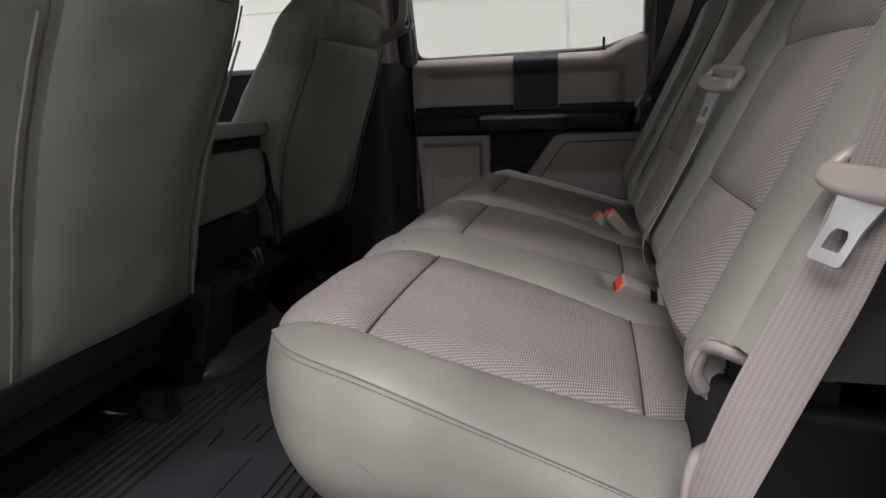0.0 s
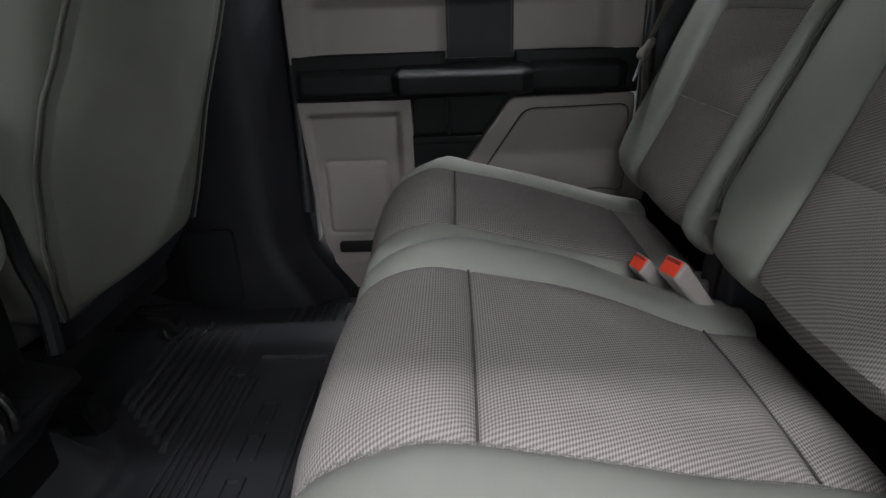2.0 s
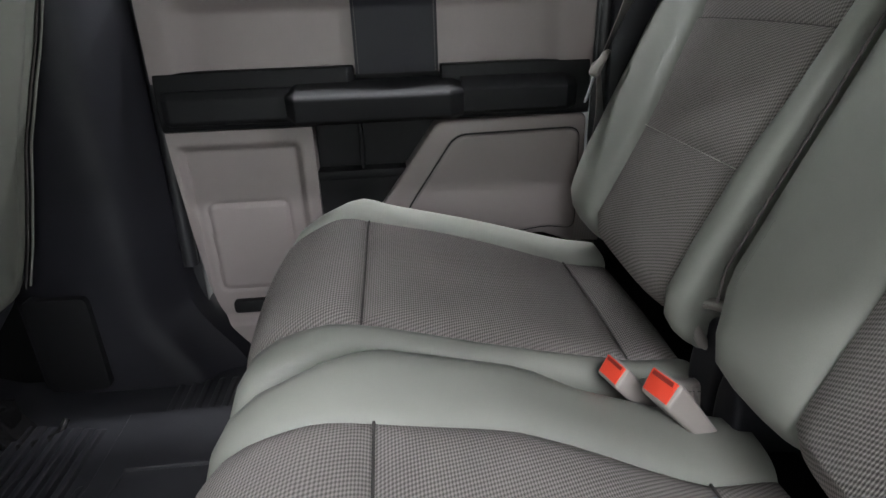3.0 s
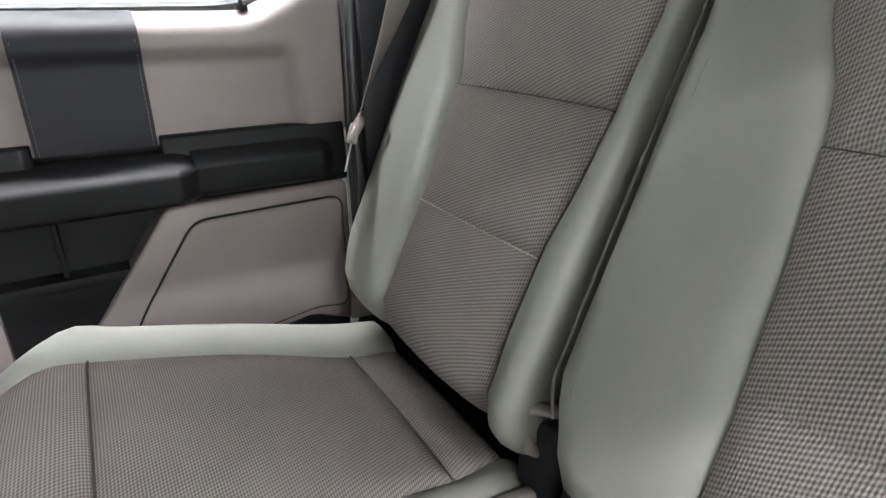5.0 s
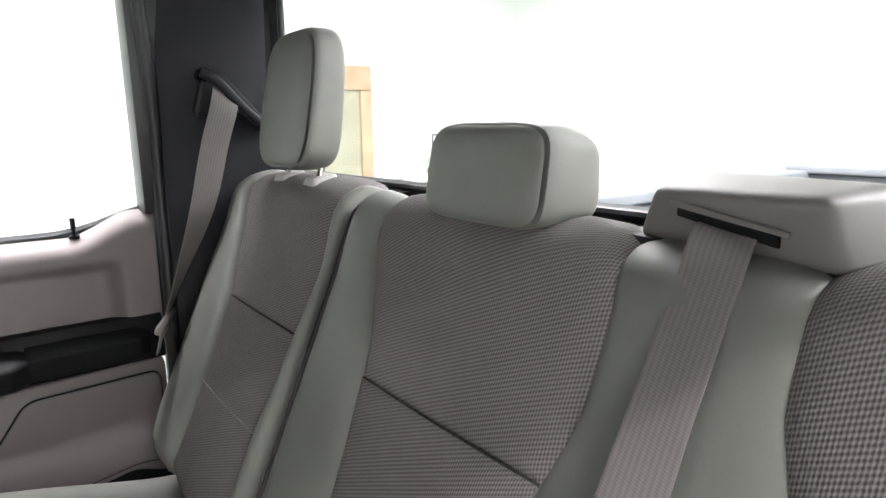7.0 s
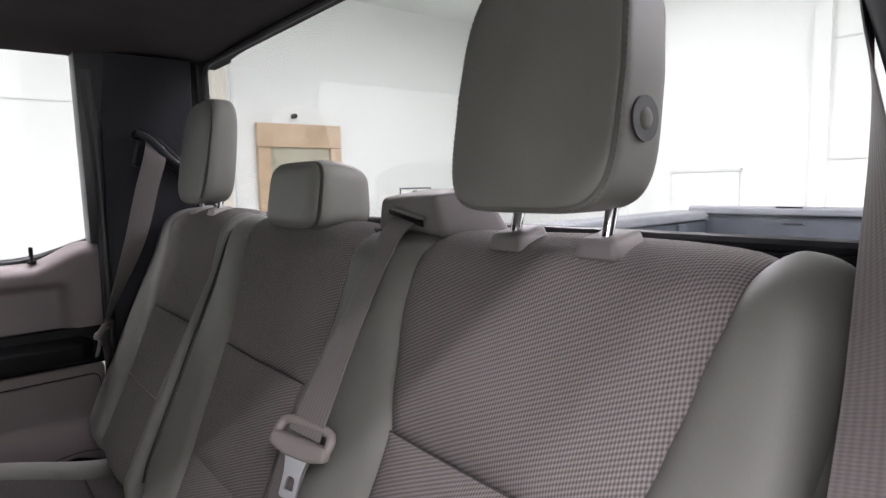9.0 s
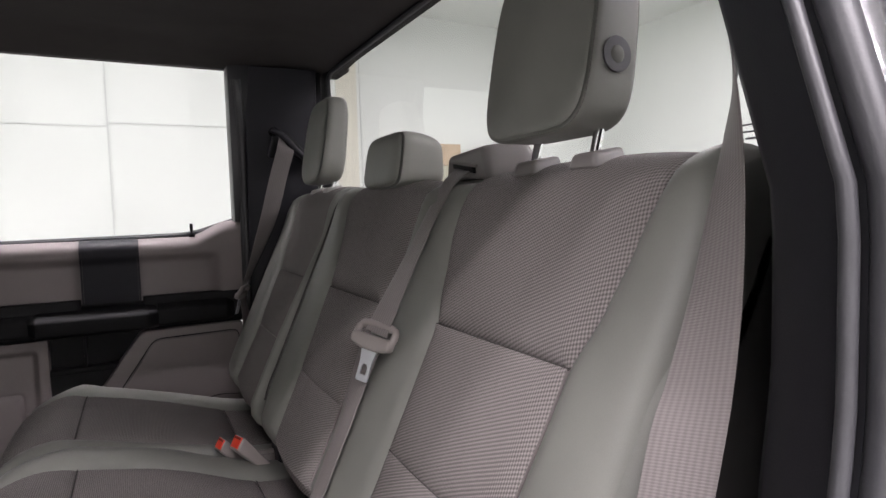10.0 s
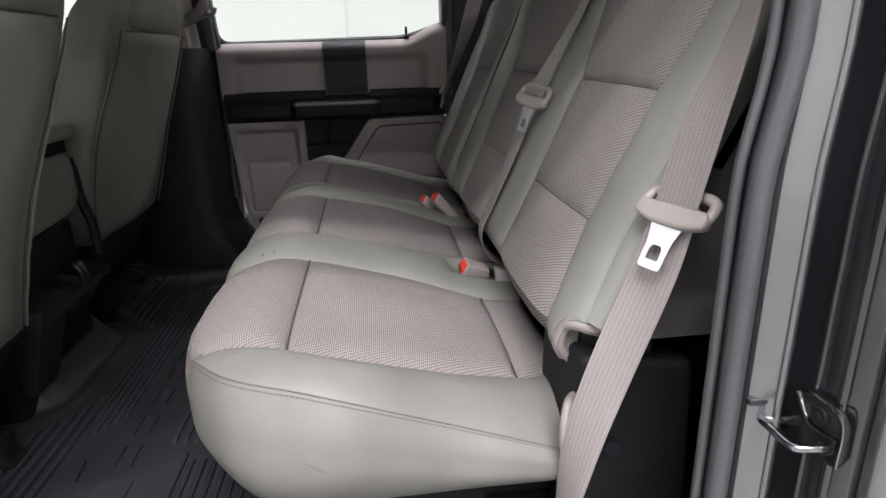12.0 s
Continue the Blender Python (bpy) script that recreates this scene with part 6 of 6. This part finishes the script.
front_seat([(0.33, 0.238, 0.252, 0.690, 0.702), (0.40, 0.205, 0.222, 0.694, 0.708), (0.47, 0.178, 0.196, 0.690, 0.706), (0.57, 0.160, 0.178, 0.682, 0.700), (0.64, 0.160, 0.186, 0.690, 0.708), (0.71, 0.162, 0.212, 0.700, 0.720), (0.79, 0.165, 0.236, 0.702, 0.724), (0.95, 0.165, 0.236, 0.702, 0.724)],
           -0.583, 0.32, 0.948, "grey-green vinyl passenger seat in front of the rear bench", "front seats", 0.45)
front_seat([(0.33, -0.70, -0.602, -0.256, -0.220), (0.40, -0.71, -0.606, -0.272, -0.228), (0.47, -0.715, -0.612, -0.286, -0.242), (0.57, -0.715, -0.620, -0.293, -0.245), (0.64, -0.715, -0.620, -0.284, -0.245), (0.71, -0.715, -0.615, -0.270, -0.242), (0.79, -0.715, -0.606, -0.258, -0.244), (0.95, -0.715, -0.600, -0.258, -0.244)],
           -0.498, 0.37, 0.925, "grey-green vinyl driver seat in front of the rear bench", "front seats", -0.47)

# folding middle seat and its brackets
mid = thing("middle_seat", (-0.68, 0.02, 0.07), "folded grey-green middle seat with flat lid", "car seat", "front seats")
part("lid", box(-0.86, -0.541, -0.19, 0.162, 0.604, 0.637, 0.010, 3), VINYL, mid, "grey-green vinyl armrest lid")
part("hinge_strip", box(-0.84, -0.56, -0.17, 0.15, 0.575, 0.606), BLACK, mid)
part("pad", prism(rounded([(-0.18, 0.575), (0.152, 0.575), (0.152, 0.47), (0.10, 0.445), (-0.18, 0.43)], 0.035, 5), "x", -0.80, -0.553, 0.012, 3), VINYL_SHADED, mid, "grey-green padded back")
part("frame_bar", tube([(-0.565, 0.17, 0.56), (-0.565, 0.175, 0.46), (-0.55, 0.17, 0.40), (-0.545, 0.16, 0.33)], 0.011, 8), BLACK, mid, "black hinge arm")
part("pedestal", hexa([(-0.86, -0.16, 0.07), (-0.60, -0.16, 0.07), (-0.60, 0.17, 0.07), (-0.86, 0.17, 0.07)], [(-0.86, -0.17, 0.43), (-0.59, -0.17, 0.42), (-0.59, 0.16, 0.42), (-0.86, 0.16, 0.43)], 0.01), BLACK, mid, "black pedestal")
part("rear_tray", hexa([(-0.62, -0.13, 0.30), (-0.525, -0.13, 0.285), (-0.525, 0.165, 0.285), (-0.62, 0.165, 0.30)], [(-0.62, -0.13, 0.325), (-0.53, -0.13, 0.30), (-0.53, 0.165, 0.30), (-0.62, 0.165, 0.325)], 0.004), BLACK, mid, "black plastic tray edge")
part("side_block", hexa([(-0.66, -0.15, 0.13), (-0.575, -0.15, 0.135), (-0.575, -0.06, 0.135), (-0.66, -0.06, 0.13)], [(-0.66, -0.165, 0.325), (-0.517, -0.165, 0.318), (-0.535, -0.02, 0.312), (-0.66, -0.02, 0.325)], 0.005), PILLAR, mid, "charcoal bracket cover")
part("latch_hook", tube([(-0.56, 0.02, 0.345), (-0.535, 0.02, 0.35), (-0.525, 0.022, 0.325), (-0.53, 0.025, 0.30)], 0.007, 8), DARKSTEEL, mid)
part("latch_hook", tube([(-0.56, 0.04, 0.345), (-0.535, 0.04, 0.35), (-0.525, 0.042, 0.325), (-0.53, 0.045, 0.30)], 0.007, 8), DARKSTEEL, mid)
part("wedge_cover", hexa([(-0.62, 0.02, 0.225), (-0.545, 0.016, 0.250), (-0.560, 0.10, 0.235), (-0.62, 0.12, 0.225)], [(-0.62, 0.03, 0.335), (-0.530, 0.035, 0.318), (-0.545, 0.172, 0.282), (-0.62, 0.172, 0.305)], 0.004), PILLAR, mid, "charcoal angled cover")

# ---- floor mat with moulded ribs ----
mat_top = 0.084
floor_mat = thing("floor_mat", (-0.4, 0.0, 0.07), "black moulded rubber floor mat with ribs and raised marks", "floor mat")


def hump(x, y):
    """The transmission hump: a rounded block standing ahead of the mat, with a soft lip round its foot."""
    dx, dy = x + 0.70, abs(y - 0.058) - 0.125
    d = math.hypot(max(dx - 0.06, 0), max(dy, 0)) if dx > 0.06 or dy > 0 else -0.02
    side = 1 - ease(d, 0.012, 0.088)
    return mat_top + 0.085 * side + 0.006 * math.exp(-((d - 0.105) / 0.012) ** 2) + ease(-x, 0.70, 0.78) * 0.02


bm = bmesh.new()
g = []
nx, ny = 130, 150
for i in range(nx + 1):
    g.append([])
    for j in range(ny + 1):
        x, y = -0.86 + 1.0 * i / nx, -0.785 + 1.575 * j / ny
        g[-1].append(bm.verts.new((x, y, hump(x, y))))
for i in range(nx):
    for j in range(ny):
        bm.faces.new((g[i][j], g[i + 1][j], g[i + 1][j + 1], g[i][j + 1]))
rim = [g[i][0] for i in range(nx + 1)] + [g[nx][j] for j in range(1, ny + 1)] + [g[i][ny] for i in range(nx - 1, -1, -1)] + [g[0][j] for j in range(ny - 1, 0, -1)]
low = [bm.verts.new((v.co.x, v.co.y, 0.071)) for v in rim]
for i in range(len(rim)):
    bm.faces.new((rim[i], rim[(i + 1) % len(rim)], low[(i + 1) % len(rim)], low[i]))
part("mat_sheet", bm, RUBBER, floor_mat)


def rib(x, y0, y1, wide, high=0.005):
    z = mat_top - 0.001
    return hexa([(x - wide / 2, y0, z), (x + wide / 2, y0, z), (x + wide / 2, y1, z), (x - wide / 2, y1, z)],
                [(x - wide * 0.38, y0 + 0.018, z + high), (x + wide * 0.38, y0 + 0.018, z + high), (x + wide * 0.38, y1 - 0.012, z + high), (x - wide * 0.38, y1 - 0.012, z + high)], 0.0012, 1)


MAT_RIBS = ([(-0.629 + 0.0215 * k, -0.76, -0.262 + 0.0255 * k, 0.0145, 0.011) for k in range(8)]
            + [(-0.629 + 0.0215 * k, 0.378 - 0.022 * k, 0.655 - 0.004 * k, 0.0145, 0.011) for k in range(7)]
            + [(-0.476 + 0.0135 * k, -0.262 + 0.016 * k + (0.10 if k < 2 else 0), 0.50 - 0.008 * k, 0.0075, 0.007) for k in range(6)]
            + [(-0.286 + 0.0205 * k, -0.282, 0.44, 0.011, 0.008) for k in range(9)]
            + [(-0.236 + 0.0205 * k, -0.76, -0.325, 0.011, 0.008) for k in range(7)]
            + [(-0.40 + 0.024 * k, 0.60, 0.76, 0.013, 0.005) for k in range(7)])
for x, y0, y1, wide, high in MAT_RIBS:
    part("rib", rib(x, y0, y1, wide, high), RUBBER, floor_mat)
plate = [(-0.462, -0.304), (-0.427, -0.304), (-0.419, -0.368), (-0.283, -0.368), (-0.281, -0.309), (-0.248, -0.309), (-0.248, -0.70), (-0.462, -0.70)]
part("raised_plate", prism(rounded(plate, 0.004, 2), "z", mat_top - 0.001, mat_top + 0.007, 0.0015, 1), RUBBER, floor_mat)
part("raised_block", prism(rounded([(-0.375, -0.60), (-0.318, -0.60), (-0.318, -0.382), (-0.375, -0.382)], 0.004, 2), "z", mat_top + 0.006, mat_top + 0.011, 0.0015, 1), RUBBER, floor_mat)
part("raised_plate", prism(rounded([(x, 0.152 - y) for x, y in plate if y > -0.6] + [(-0.248, 0.66), (-0.462, 0.66)], 0.004, 2), "z", mat_top - 0.001, mat_top + 0.007, 0.0015, 1), RUBBER, floor_mat)
# the raised mark across the mat, as plain bars in a row
for yb in (-0.302, -0.206, -0.108, -0.008, 0.078, 0.156, 0.256, 0.346):
    for ox in (-0.014, 0.014):
        part("raised_bar", prism(rounded([(-0.359 + ox - 0.0035, yb - 0.031), (-0.359 + ox + 0.0035, yb - 0.031), (-0.359 + ox + 0.0035, yb + 0.031), (-0.359 + ox - 0.0035, yb + 0.031)], 0.002, 1), "z", mat_top - 0.001, mat_top + 0.006), RUBBER, floor_mat)
    part("raised_bar", prism(rounded([(-0.3685, yb + 0.024), (-0.3495, yb + 0.024), (-0.3495, yb + 0.031), (-0.3685, yb + 0.031)], 0.002, 1), "z", mat_top - 0.001, mat_top + 0.0057), RUBBER, floor_mat)

ring = thing("floor_anchor", (-0.6, 0.65, 0.085), "dark steel loop on the floor by the pillar", "bracket")
part("loop", tube([(-0.66, 0.62, 0.12), (-0.65, 0.60, 0.09), (-0.61, 0.60, 0.086), (-0.57, 0.62, 0.09), (-0.56, 0.64, 0.105)], 0.006, 8), DARKSTEEL, ring)
